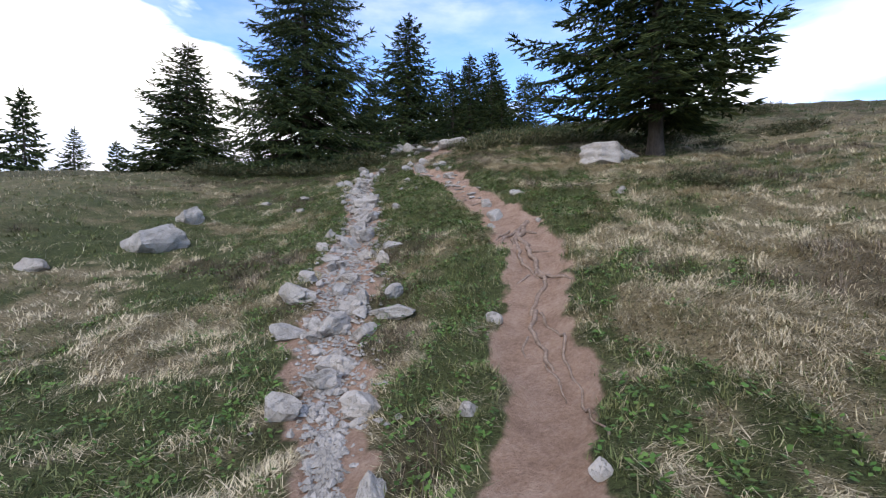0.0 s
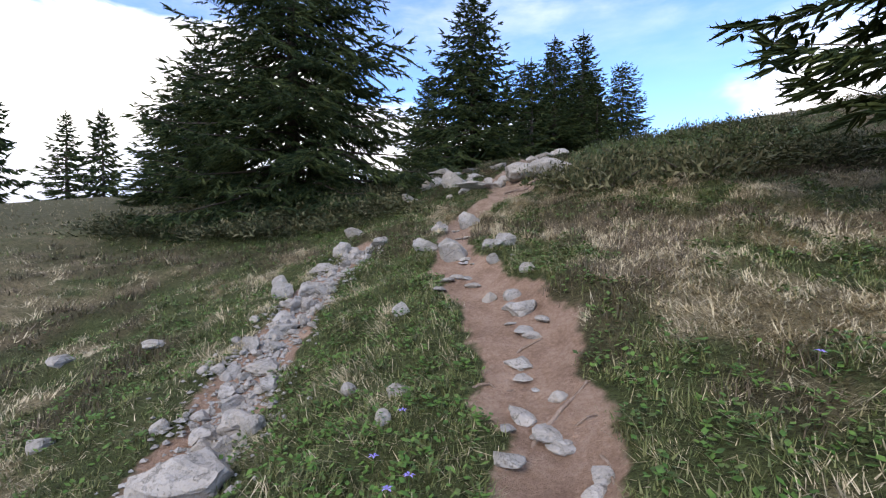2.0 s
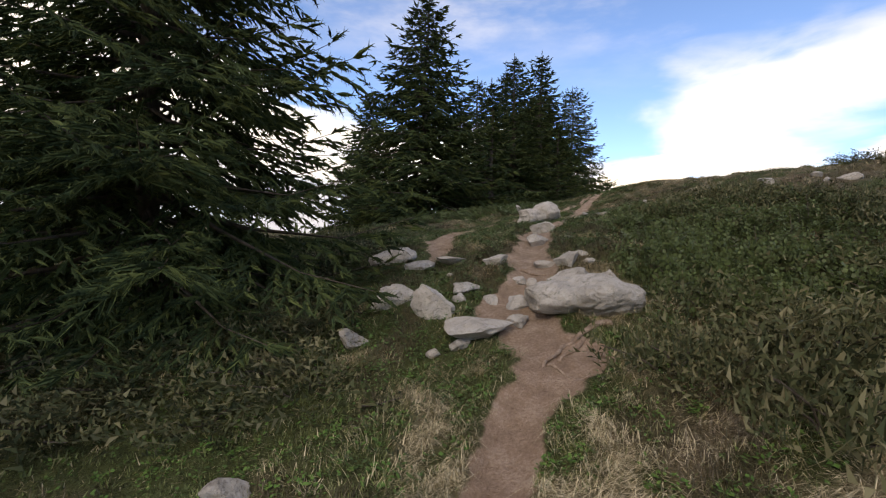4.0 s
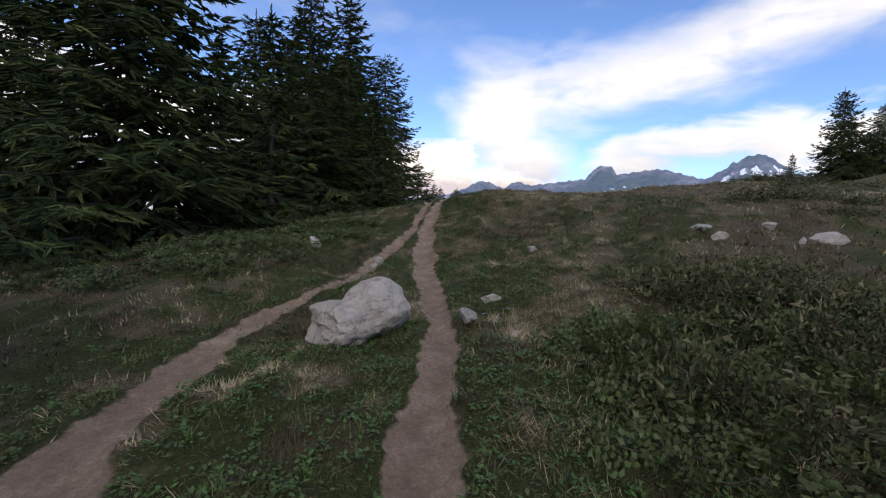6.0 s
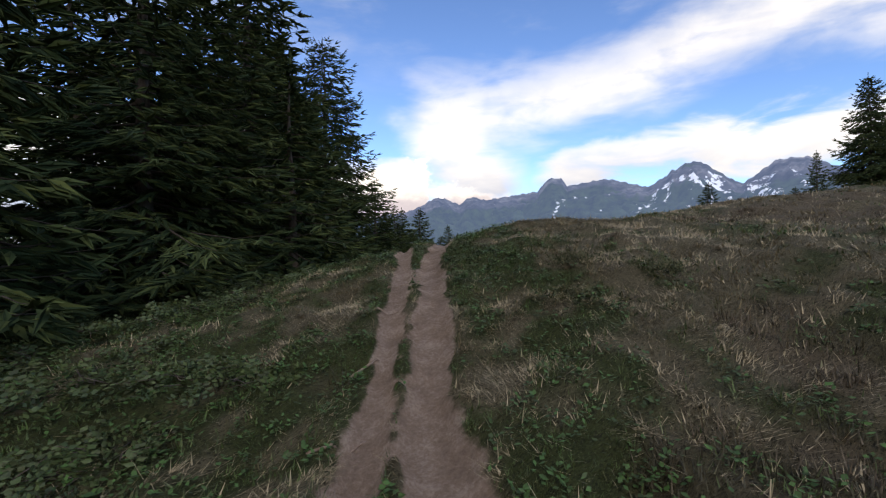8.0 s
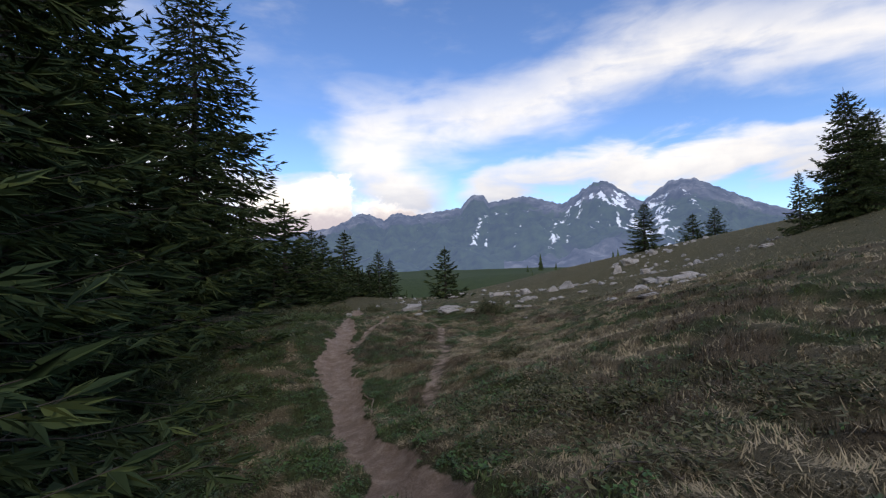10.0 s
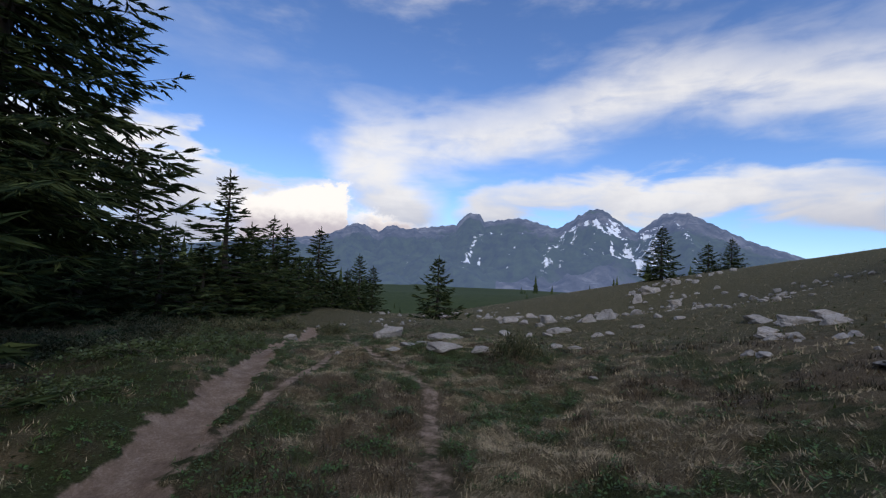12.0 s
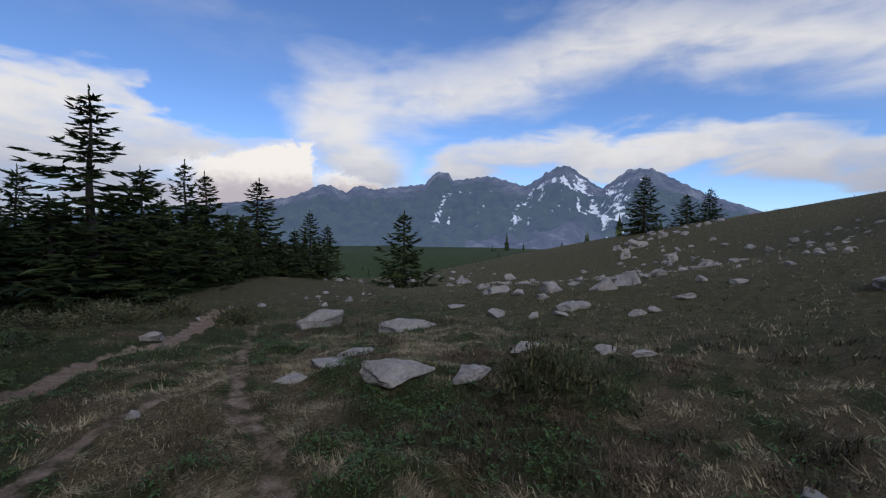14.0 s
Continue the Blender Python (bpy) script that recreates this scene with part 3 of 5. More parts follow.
def laid(template, starts, ways, ups, sizes):
    """Copies of a template along many directions, joined."""
    v, f = template
    starts, ways, ups = np.array(starts), np.array(ways), np.array(ups)
    ways = ways / np.linalg.norm(ways, axis=1)[:, None]
    side = np.cross(ups, ways)
    side /= np.linalg.norm(side, axis=1)[:, None] + 1e-9
    up = np.cross(ways, side)
    s = np.array(sizes)[:, None, None]
    out = starts[:, None] + s * (v[None, :, :1] * ways[:, None] + v[None, :, 1:2] * side[:, None] + v[None, :, 2:] * up[:, None])
    faces = f[None] + (np.arange(len(starts)) * len(v))[:, None, None]
    return out.reshape(-1, 3), faces.reshape(-1, 3)


def brush(seed, blade=0.135, needles=6):
    """A bushy needled shoot of length 1 along +x: crossed blades and loose needles."""
    r = random.Random(seed)
    v, f = [], []
    for turn in (0.35, 1.9):
        c, s, at = math.cos(turn), math.sin(turn), len(v)
        v += [(-0.04, 0, 0), (0.36, blade * c, blade * s), (1.0, 0, 0), (0.30, -blade * c, -blade * s)]
        f += [(at, at + 1, at + 2), (at, at + 2, at + 3)]
    for k in range(needles):
        s, a, at = 0.08 + 0.84 * k / needles, k * 2.4 + r.random(), len(v)
        reach = 0.19 * r.uniform(0.8, 1.25)
        v += [(s - 0.035, 0, 0), (s + 0.035, 0, 0), (s + 0.17, reach * math.cos(a), reach * math.sin(a))]
        f.append((at, at + 1, at + 2))
    return np.array(v), np.array(f)


def spruce(seed, height, radius, foot, boughs, gap, size, droop=0.25, power=0.8, hang=0.45, core=0.6, blade=0.135, needles=6, skirt=0.78):
    """Trunk and crown meshes of one spruce: whorls of flat boughs with hanging twigs."""
    r = random.Random(seed)
    bend = [(r.uniform(-1, 1) * 0.012 * height, r.uniform(-1, 1) * 0.012 * height) for _ in range(6)]
    heights = np.linspace(-0.15, height, 14)
    line = [(np.interp(h, np.linspace(0, height, 6), [b[0] for b in bend]) * (h / height), np.interp(h, np.linspace(0, height, 6), [b[1] for b in bend]) * (h / height), h) for h in heights]
    girth = 0.016 * height + 0.02
    radii = [max(0.006, girth * (1 - 0.97 * max(h, 0) / height) * (1.45 if h < 0.12 else 1.0)) for h in heights]
    wood = [tube(line, radii, 9)]
    starts, ways, ups, sizes = [], [], [], []
    sides = [(r.uniform(0, 6.283), r.uniform(0.02, 0.14)) for _ in range(3)]
    for k in range(boughs):
        u = (k + r.random()) / boughs
        h = foot + (height * 0.965 - foot) * u ** 1.08
        a = k * 2.39996 + r.uniform(-0.35, 0.35)
        rise = h / height
        full = radius * max(0.03, 1 - rise) ** power * (skirt + (1 - skirt) * min(1, (h - foot + 0.3) / (0.15 * height)))
        full *= 1 + sum(g * math.cos((q + 1) * a + p + 3 * q * rise) for q, (p, g) in enumerate(sides))
        reach = max(0.07, full * (r.uniform(0.86, 1.1) if k % 5 < 3 else core * r.uniform(0.8, 1.25)))
        young = 0.5 + 0.5 * min(1, full / 0.7)
        cx = np.interp(h, heights, [p[0] for p in line])
        cy = np.interp(h, heights, [p[1] for p in line])
        ox, oy = math.cos(a), math.sin(a)
        sag, lift = droop * (1.15 - 0.7 * rise) - 0.9 * max(0, rise - 0.72) + r.uniform(-0.12, 0.12), 0.10 + 0.22 * r.random()

        def point(t):
            return cx + ox * reach * t, cy + oy * reach * t, h + reach * (-sag * t * 1.35 + lift * t * t * t)
        wood.append(tube([point(t) for t in (0, 0.35, 0.7, 0.97)], (0.008 + 0.011 * reach, 0.006 + 0.006 * reach, 0.005, 0.003), 3))
        pairs = max(3, int(reach / gap))
        for j in range(2 * pairs + 1):
            end = j == 2 * pairs
            t = 0.97 if end else 0.10 + 0.86 * (j // 2 + r.random()) / pairs
            bx, by, bz = point(t)
            slope = -sag * 1.35 + 3 * lift * t * t
            sgn = 0.0 if end else (1 if j % 2 else -1) * r.uniform(0.75, 1.15)
            twig = young * size * 0.4 if end else min((0.46 * reach * (1.06 - t) ** 0.8 * min(1, 0.35 + 2.2 * t)), 0.62) * r.uniform(0.75, 1.15) + 0.3 * size * young
            dx, dy, dz = ox * 0.75 - oy * sgn, oy * 0.75 + ox * sgn, slope * 0.75 - hang * abs(sgn) * r.uniform(0.2, 1.2)
            norm = math.sqrt(dx * dx + dy * dy + dz * dz)
            dx, dy, dz = dx / norm, dy / norm, dz / norm
            steps = max(1, int(round(twig / (size * 0.62))))
            for q in range(steps):
                w = twig * q / steps
                for flank in ((0,) if q == 0 and steps > 1 else (-1, 1) if q % 2 else (0, 1 if r.random() < 0.5 else -1)):
                    jx, jy = r.gauss(0, 0.16) - dy * 0.62 * flank, r.gauss(0, 0.16) + dx * 0.62 * flank
                    starts.append((bx + dx * w, by + dy * w, bz + dz * w - 0.10 * w * w))
                    ways.append((dx + jx, dy + jy, dz + r.uniform(-0.42, 0.18)))
                    ups.append((r.uniform(-0.5, 0.5), r.uniform(-0.5, 0.5), 1.0))
                    sizes.append(young * size * r.uniform(0.75, 1.25))
    for q in range(14):
        starts.append((line[-1][0], line[-1][1], height - 0.25 * size * q))
        tilt = 0.06 + 0.04 * q
        ways.append((tilt * math.cos(q * 2.4), tilt * math.sin(q * 2.4), 0.8)), ups.append((1, 0.2, 0.1)), sizes.append(size * 0.55)
    return mesh_of("trunk", *joined(wood), BARK), mesh_of("crown", *laid(brush(seed, blade, needles), starts, ways, ups, sizes), NEEDLE, flat=True)


SPRUCES = {
    "broad": (6.2, spruce(3, 6.2, 2.1, 0.62, 200, 0.16, 0.17, droop=0.12, power=0.60, hang=0.4, blade=0.10)),
    "near": (6.0, spruce(11, 6.0, 2.2, 0.2, 240, 0.155, 0.155, droop=0.24, power=0.70, core=0.78, blade=0.085, needles=8, skirt=0.42)),
    "ragged": (8.0, spruce(17, 8.0, 3.0, 1.7, 190, 0.22, 0.22, droop=0.24, power=0.62, core=0.7, blade=0.09, needles=6, skirt=0.7)),
    "full": (5.6, spruce(5, 5.6, 2.5, 0.05, 230, 0.22, 0.215, droop=0.2, power=0.74, core=0.68, blade=0.11, needles=3)),
    "tall": (7.3, spruce(8, 7.3, 2.3, 0.10, 200, 0.23, 0.23, droop=0.22, power=0.68, core=0.66, blade=0.11, needles=4)),
    "slim": (4.6, spruce(21, 4.6, 1.4, 0.05, 90, 0.25, 0.26, droop=0.16, power=0.84, needles=3)),
    "open": (4.8, spruce(34, 4.8, 1.6, 0.12, 84, 0.22, 0.22, droop=0.04, power=0.92, hang=0.3, core=0.45, needles=4)),
    "distant": (5.6, spruce(15, 5.6, 2.3, 0.05, 80, 0.38, 0.42, droop=0.2, power=0.8, needles=2)),
    "small": (2.6, spruce(55, 2.6, 1.05, 0.03, 56, 0.26, 0.24, droop=0.12, power=0.85, needles=3)),
}


def plant_spruce(kind, x, y, height, label, girth=1.0, turn=0.0, group="spruces"):
    full, (trunk, crown) = SPRUCES[kind]
    s = height / full
    tree = new("spruce_tree")
    tree.empty_display_size = 0.2
    tree.matrix_world = pose(x, y, float(ground_height(x, y)) - 0.03, 0, 0, turn) @ Matrix.Diagonal((s * girth, s * girth, s, 1))
    tagged(tree, label, "tree", group)
    part("trunk", trunk, tree)
    part("crown", crown, tree)


DARK = "dense dark green spruce tree with drooping boughs on the meadow"
plant_spruce("broad", 3.3, 6.85, 6.6, "broad dark spruce with a thick bare trunk foot on the slope", 0.92, 140)
plant_spruce("near", -3.4, 10.95, 7.0, "large dark spruce with low sweeping branches beside the rocky trail", 0.88, 0)
plant_spruce("full", -9.6, 16.6, 4.9, DARK, 1.15, 70)
plant_spruce("full", -1.55, 19.5, 6.5, "full green spruce standing beside the dirt trail", 0.95, 10)
plant_spruce("slim", 0.45, 20.6, 4.0, DARK, 1.0, 30)
plant_spruce("tall", 1.35, 22.6, 5.7, DARK, 1.1, 80)
plant_spruce("tall", 1.5, 26.6, 7.2, "tall dark spruce rising behind the others", 1.05, 150)
plant_spruce("tall", 2.75, 24.9, 7.2, "tall dark spruce at the edge of the group", 1.05, 220)
plant_spruce("slim", 3.1, 23.3, 3.6, DARK, 1.15, 200)
plant_spruce("full", -3.6, 22.0, 5.0, DARK, 0.9, 100)
plant_spruce("slim", -0.5, 22.4, 4.3, DARK, 1.3, 260)
plant_spruce("tall", 0.2, 25.5, 6.6, DARK, 1.1, 130)
for x, y, h, k, g in ((-32.4, 34.1, 7.6, "distant", 0.8), (-34.5, 33.0, 7.3, "slim", 1.1), (-38.0, 30.0, 9.5, "distant", 0.75), (-31.0, 37.0, 5.2, "slim", 1.2), (-30.0, 40.5, 4.8, "distant", 0.9), (-17.1, 40.3, 5.4, "distant", 0.8), (-27.8, 59.1, 5.2, "distant", 0.85),
                      (-37.0, 66.0, 4.5, "slim", 1.2), (-46.0, 70.0, 5.0, "distant", 1.0), (-42.0, 72.0, 4.2, "slim", 1.3), (-13.0, 52.0, 3.2, "slim", 1.0)):
    plant_spruce(k, x, y, h, "far spruce tree at the edge of the meadow", g, x * 17 % 360, "spruces beyond the meadow")
plant_spruce("ragged", 6.0, 32.6, 8.4, "large dark spruce with ragged boughs beside the trail", 1.0, 120)
for x, y, h, k, g in ((3.9, 31.2, 7.6, "full", 1.05), (3.2, 28.2, 6.8, "tall", 1.2), (1.6, 33.0, 7.0, "full", 1.0), (6.2, 37.5, 4.6, "distant", 0.95)):
    plant_spruce(k, x, y, h, "dark spruce tree in the wood beside the ridge trail", g, y * 37 % 360)
for x, y, h, k, g in ((10.5, 39.5, 4.7, "open", 1.2), (8.2, 40.3, 3.9, "open", 1.0), (9.3, 41.2, 3.0, "slim", 0.9), (11.6, 40.8, 3.2, "distant", 0.85), (13.2, 43.3, 3.9, "open", 1.05), (13.9, 43.6, 3.6, "slim", 1.0),
                      (12.4, 42.4, 2.6, "slim", 1.1), (17.1, 47.4, 4.3, "slim", 1.15), (16.0, 46.0, 2.4, "small", 1.0), (19.6, 47.3, 3.3, "slim", 0.95), (20.7, 47.6, 2.8, "slim", 1.1), (18.4, 46.5, 2.2, "small", 1.0),
                      (14.9, 44.6, 2.4, "small", 1.0), (7.0, 41.5, 2.8, "slim", 1.2), (5.4, 40.5, 3.4, "distant", 0.95), (9.0, 38.6, 1.7, "small", 1.1), (10.2, 40.2, 2.0, "small", 1.2), (11.4, 39.6, 1.6, "small", 1.2), (12.2, 41.4, 2.0, "small", 1.2), (7.6, 39.4, 2.0, "small", 1.2),
                      (8.6, 38.0, 2.3, "small", 1.5), (9.8, 39.0, 2.2, "small", 1.5), (11.0, 40.6, 2.4, "small", 1.4), (12.8, 41.6, 2.3, "small", 1.4), (7.0, 37.6, 2.4, "small", 1.5), (5.6, 37.0, 2.6, "small", 1.5), (4.6, 38.2, 3.0, "slim", 1.5), (13.6, 42.4, 1.7, "small", 1.2), (15.5, 44.8, 1.8, "small", 1.2), (17.4, 46.2, 1.8, "small", 1.2), (6.6, 38.6, 2.2, "small", 1.2)):
    plant_spruce(k, x, y, h, "young spruce in the row behind the ridge trail", g * 1.3, x * 53 % 360, "row of young spruces")
plant_spruce("small", 22.9, 44.1, 3.7, "small conical spruce standing alone on the meadow", 1.2, 30)
plant_spruce("slim", 47.0, 42.1, 4.8, "dark spruce standing alone on the stony slope", 1.6, 60)
plant_spruce("small", 62.0, 43.4, 3.6, "small dark spruce far up the slope", 1.5, 10)
plant_spruce("slim", 65.0, 42.0, 4.2, "small dark spruce far up the slope", 1.6, 90)
plant_spruce("full", 28.2, 24.3, 5.3, "dark spruce on top of the grassy hillside", 0.85, 140)
plant_spruce("full", 31.5, 24.0, 4.6, "dark spruce on top of the grassy hillside", 1.0, 10)
plant_spruce("slim", 26.3, 25.55, 2.5, "little spruce beside larger ones on the hillside", 1.0, 200)
plant_spruce("slim", 34.0, 22.0, 4.5, "dark spruce on top of the grassy hillside", 1.2, 300)


# ---------------------------------------------------------------- rocks
def rock_mesh(seed, detail, cuts, rough, tilt=0.0, keep=(0.28, 0.46), lumps=()):
    """An angular weathered block: a ball cut by planes, then roughened."""
    r = random.Random(seed)
    bm = bmesh.new()
    bmesh.ops.create_icosphere(bm, subdivisions=detail, radius=0.62)
    for v in bm.verts if lumps else ():
        d, reach = v.co.normalized(), 0.0
        for cx, cy, cz, rx, ry, rz in lumps:
            a = (d.x / rx) ** 2 + (d.y / ry) ** 2 + (d.z / rz) ** 2
            h = d.x * cx / rx ** 2 + d.y * cy / ry ** 2 + d.z * cz / rz ** 2
            c = (cx / rx) ** 2 + (cy / ry) ** 2 + (cz / rz) ** 2 - 1
            reach = max(reach, (h + math.sqrt(max(0.0, h * h - a * c))) / a)
        v.co = d * reach
    for v in bm.verts:
        v.co = Vector((v.co.x, v.co.y, v.co.z * 0.9))
    for _ in range(cuts):
        d = Vector((r.gauss(0, 1), r.gauss(0, 1), r.gauss(0, 0.8)))
        d.normalize()
        at = r.uniform(*keep)
        for v in bm.verts:
            over = v.co.dot(d) - at
            if over > 0:
                v.co -= d * over
    if tilt:
        for v in bm.verts:
            layer = math.sin((v.co.z + v.co.x * tilt) * 22)
            v.co *= 1 + 0.045 * layer
    for v in bm.verts:
        v.co += v.co.normalized() * (noise.fractal(v.co * 3.1 + Vector((seed, 0, 0)), 1.0, 2.0, 4) * rough)
    lo, hi = [min(v.co[i] for v in bm.verts) for i in range(3)], [max(v.co[i] for v in bm.verts) for i in range(3)]
    for v in bm.verts:
        v.co = Vector([(v.co[i] - lo[i]) / (hi[i] - lo[i]) - 0.5 for i in range(3)])
    me = bpy.data.meshes.new("rock")
    bm.to_mesh(me)
    bm.free()
    me.materials.append(ROCK)
    return me


BOULDERS = [rock_mesh(s, 5, 12, 0.13, 0.0, (0.26, 0.45)) for s in (2, 7, 13)]
SLABS = [rock_mesh(s, 4, 11, 0.11, 0.6, (0.26, 0.45)) for s in (31, 37, 39)]
BLOCKS = [rock_mesh(s, 3, 12, 0.09) for s in range(40, 48)]
CHIPS = [rock_mesh(s, 2, 9, 0.04) for s in range(60, 68)]


WORN_SLABS = [rock_mesh(s, 4, 15, 0.06, 0.0, (0.25, 0.43)) for s in (101, 104, 106, 109, 113, 117)]
LAYERED = rock_mesh(33, 5, 9, 0.06, 0.12, (0.3, 0.48))
DOMED = rock_mesh(92, 5, 7, 0.07, 0.0, (0.36, 0.5), ((-0.2, 0.05, 0, 0.38, 0.3, 0.28), (0.18, 0, 0.04, 0.42, 0.38, 0.36)))
KNOBBLY = rock_mesh(91, 5, 9, 0.075, 0.0, (0.36, 0.5), ((-0.16, 0, -0.06, 0.42, 0.36, 0.33), (0.2, 0.04, 0.1, 0.34, 0.34, 0.44)))


def lay_rock(me, x, y, width, depth, height, turn, label, group, name="rock", sink=0.38, lean=0.0):
    """A rock with its lower part in the ground; height is what stands out."""
    tall = height / (1 - sink)
    ob = new(name, me)
    z = float(ground_height(x, y)) + tall * (0.5 - sink)
    ob.matrix_world = pose(x, y, z, lean, lean * 0.6, turn) @ Matrix.Diagonal((width, depth, tall, 1))
    return tagged(ob, label, "rock", group)


PALE = "pale grey limestone rock half sunk in the turf"
# Rocks: place, width, depth and the height that stands out.
ROCKS_AT_START = [(-3.55, 6.07, 0.41, 0.3, 0.23), (-3.81, 4.07, 0.35, 0.26, 0.12), (-0.64, 1.74, 0.15, 0.11, 0.09), (-0.21, 1.26, 0.11, 0.08, 0.07), (0.09, 1.54, 0.07, 0.05, 0.04), (-1.03, 3.07, 0.23, 0.17, 0.1), (-0.93, 2.63, 0.25, 0.19, 0.06), (-1.04, 3.33, 0.16, 0.12, 0.09), (-1.04, 5.99, 0.38, 0.28, 0.14), (-0.29, 2.61, 0.29, 0.22, 0.07), (0.27, 2.29, 0.09, 0.07, 0.05), (0.43, 1.17, 0.07, 0.05, 0.04)]
ROCKS_ON_RISE = [(-1.02, 5.56, 0.36, 0.27, 0.09), (-0.54, 5.08, 0.11, 0.08, 0.07), (0.81, 4.82, 0.17, 0.13, 0.06), (0.5, 4.28, 0.18, 0.14, 0.1), (0.44, 4.06, 0.08, 0.17, 0.05), (0.47, 4.79, 0.13, 0.1, 0.08), (-1.15, 4.17, 0.12, 0.09, 0.07), (-0.45, 3.9, 0.2, 0.15, 0.05), (-0.87, 4.19, 0.21, 0.16, 0.11), (-0.77, 4.29, 0.15, 0.11, 0.09), (-0.79, 4.49, 0.21, 0.16, 0.05), (-1, 4.79, 0.1, 0.07, 0.05), (-1.22, 4.74, 0.14, 0.1, 0.08), (0.17, 4.3, 0.05, 0.04, 0.03), (0.84, 3.87, 0.05, 0.04, 0.03), (-1, 3.93, 0.22, 0.16, 0.05), (-0.69, 3.88, 0.17, 0.13, 0.08), (-0.96, 4.11, 0.15, 0.11, 0.03), (1.74, 4.26, 0.12, 0.09, 0.06)]
ROCKS_OF_RUT = [(-0.39, 7.86, 0.24, 0.18, 0.15), (-0.66, 8.07, 0.2, 0.15, 0.08), (-0.76, 10.37, 0.35, 0.26, 0.21), (-0.39, 8.71, 0.2, 0.15, 0.11), (-0.02, 7.81, 0.16, 0.12, 0.09), (0.04, 7.06, 0.09, 0.07, 0.05), (0.09, 6.81, 0.15, 0.11, 0.07), (0.09, 6.43, 0.14, 0.1, 0.03), (0.22, 6.16, 0.07, 0.05, 0.03), (-1.86, 7.95, 0.18, 0.14, 0.11), (-1.66, 7.65, 0.17, 0.12, 0.1), (-1.55, 8.1, 0.26, 0.19, 0.07), (-1.24, 6.73, 0.2, 0.15, 0.06), (-1.4, 6.68, 0.12, 0.09, 0.07), (-0.96, 6.21, 0.11, 0.08, 0.07), (-0.37, 6.29, 0.13, 0.1, 0.03), (-0.56, 7, 0.1, 0.07, 0.06), (-0.6, 6.32, 0.07, 0.06, 0.04), (-0.38, 6.09, 0.07, 0.05, 0.04)]
ROCKS_BELOW_STEP = [(-2.22, 7.09, 0.16, 0.12, 0.04), (-2.81, 6.95, 0.19, 0.15, 0.05), (-2.04, 6.25, 0.12, 0.09, 0.06), (-1.49, 8.41, 0.2, 0.15, 0.12), (-1.61, 9.01, 0.23, 0.17, 0.1), (-0.11, 7.74, 0.16, 0.12, 0.06), (-0.09, 7.56, 0.09, 0.07, 0.05), (0.13, 7.25, 0.1, 0.07, 0.05), (-0.08, 7.08, 0.08, 0.06, 0.05), (-0.63, 8.52, 0.17, 0.13, 0.07), (0.14, 6.59, 0.09, 0.07, 0.02), (-1.42, 6.26, 0.08, 0.06, 0.05), (-1.33, 6.38, 0.1, 0.07, 0.05), (-1.17, 6.2, 0.08, 0.06, 0.04)]
ROCKS_AT_STEP = [(0.33, 10.64, 0.36, 0.26, 0.18), (0.57, 10.56, 0.24, 0.18, 0.16), (-1.14, 10.66, 0.36, 0.27, 0.15), (-0.53, 10.65, 0.24, 0.18, 0.06), (-0.58, 10.5, 0.14, 0.1, 0.06), (-0.34, 10.51, 0.12, 0.09, 0.07), (-0.14, 10.41, 0.2, 0.15, 0.09), (-0.18, 10.16, 0.17, 0.13, 0.07), (-0.47, 10, 0.51, 0.39, 0.08), (-1.33, 10.17, 0.21, 0.16, 0.1), (-2, 11.35, 0.22, 0.16, 0.08), (-0.75, 9.86, 0.1, 0.08, 0.05), (-0.58, 9.85, 0.14, 0.11, 0.05), (0.02, 10.78, 0.1, 0.07, 0.06), (0.56, 11.23, 0.13, 0.1, 0.04)]
ROCKS_PAST_STEP = [(-1.26, 11.76, 0.52, 0.39, 0.16), (-0.96, 11.42, 0.31, 0.23, 0.08), (-0.63, 11.49, 0.36, 0.27, 0.05), (-0.25, 11.2, 0.23, 0.17, 0.08), (0.2, 11.17, 0.23, 0.17, 0.05), (0.36, 11.04, 0.22, 0.17, 0.11), (0.58, 11.07, 0.12, 0.09, 0.04), (-1.89, 11.48, 0.25, 0.12, 0.04), (-1.97, 11.34, 0.09, 0.07, 0.05), (-1.81, 11.33, 0.16, 0.08, 0.02), (-1.61, 11.15, 0.12, 0.09, 0.07), (-0.08, 10.84, 0.14, 0.11, 0.05), (-1.14, 11, 0.15, 0.11, 0.05), (-0.66, 11, 0.07, 0.05, 0.02), (0.29, 10.84, 0.07, 0.05, 0.02)]
ROCKS_ON_BEND = [(0.48, 12.65, 0.34, 0.26, 0.15), (0.27, 11.9, 0.26, 0.19, 0.11), (0.62, 12.03, 0.14, 0.1, 0.02), (5.53, 14.08, 0.32, 0.24, 0.13), (5.23, 14.19, 0.1, 0.07, 0.06), (5.43, 14.63, 0.21, 0.16, 0.08), (4.81, 14.99, 0.29, 0.22, 0.06)]
ROCKS_IN_MEADOW = [(1.54, 14.4, 0.13, 0.28, 0.08), (1.93, 14.74, 0.19, 0.14, 0.06), (1.73, 14.07, 0.13, 0.1, 0.02), (3.12, 15.85, 0.11, 0.08, 0.06), (0.89, 17.51, 0.21, 0.16, 0.13), (1.43, 16.67, 0.11, 0.08, 0.07), (4.72, 14.72, 0.21, 0.16, 0.09), (1.53, 16.81, 0.13, 0.1, 0.07), (4.76, 15, 0.14, 0.1, 0.05)]
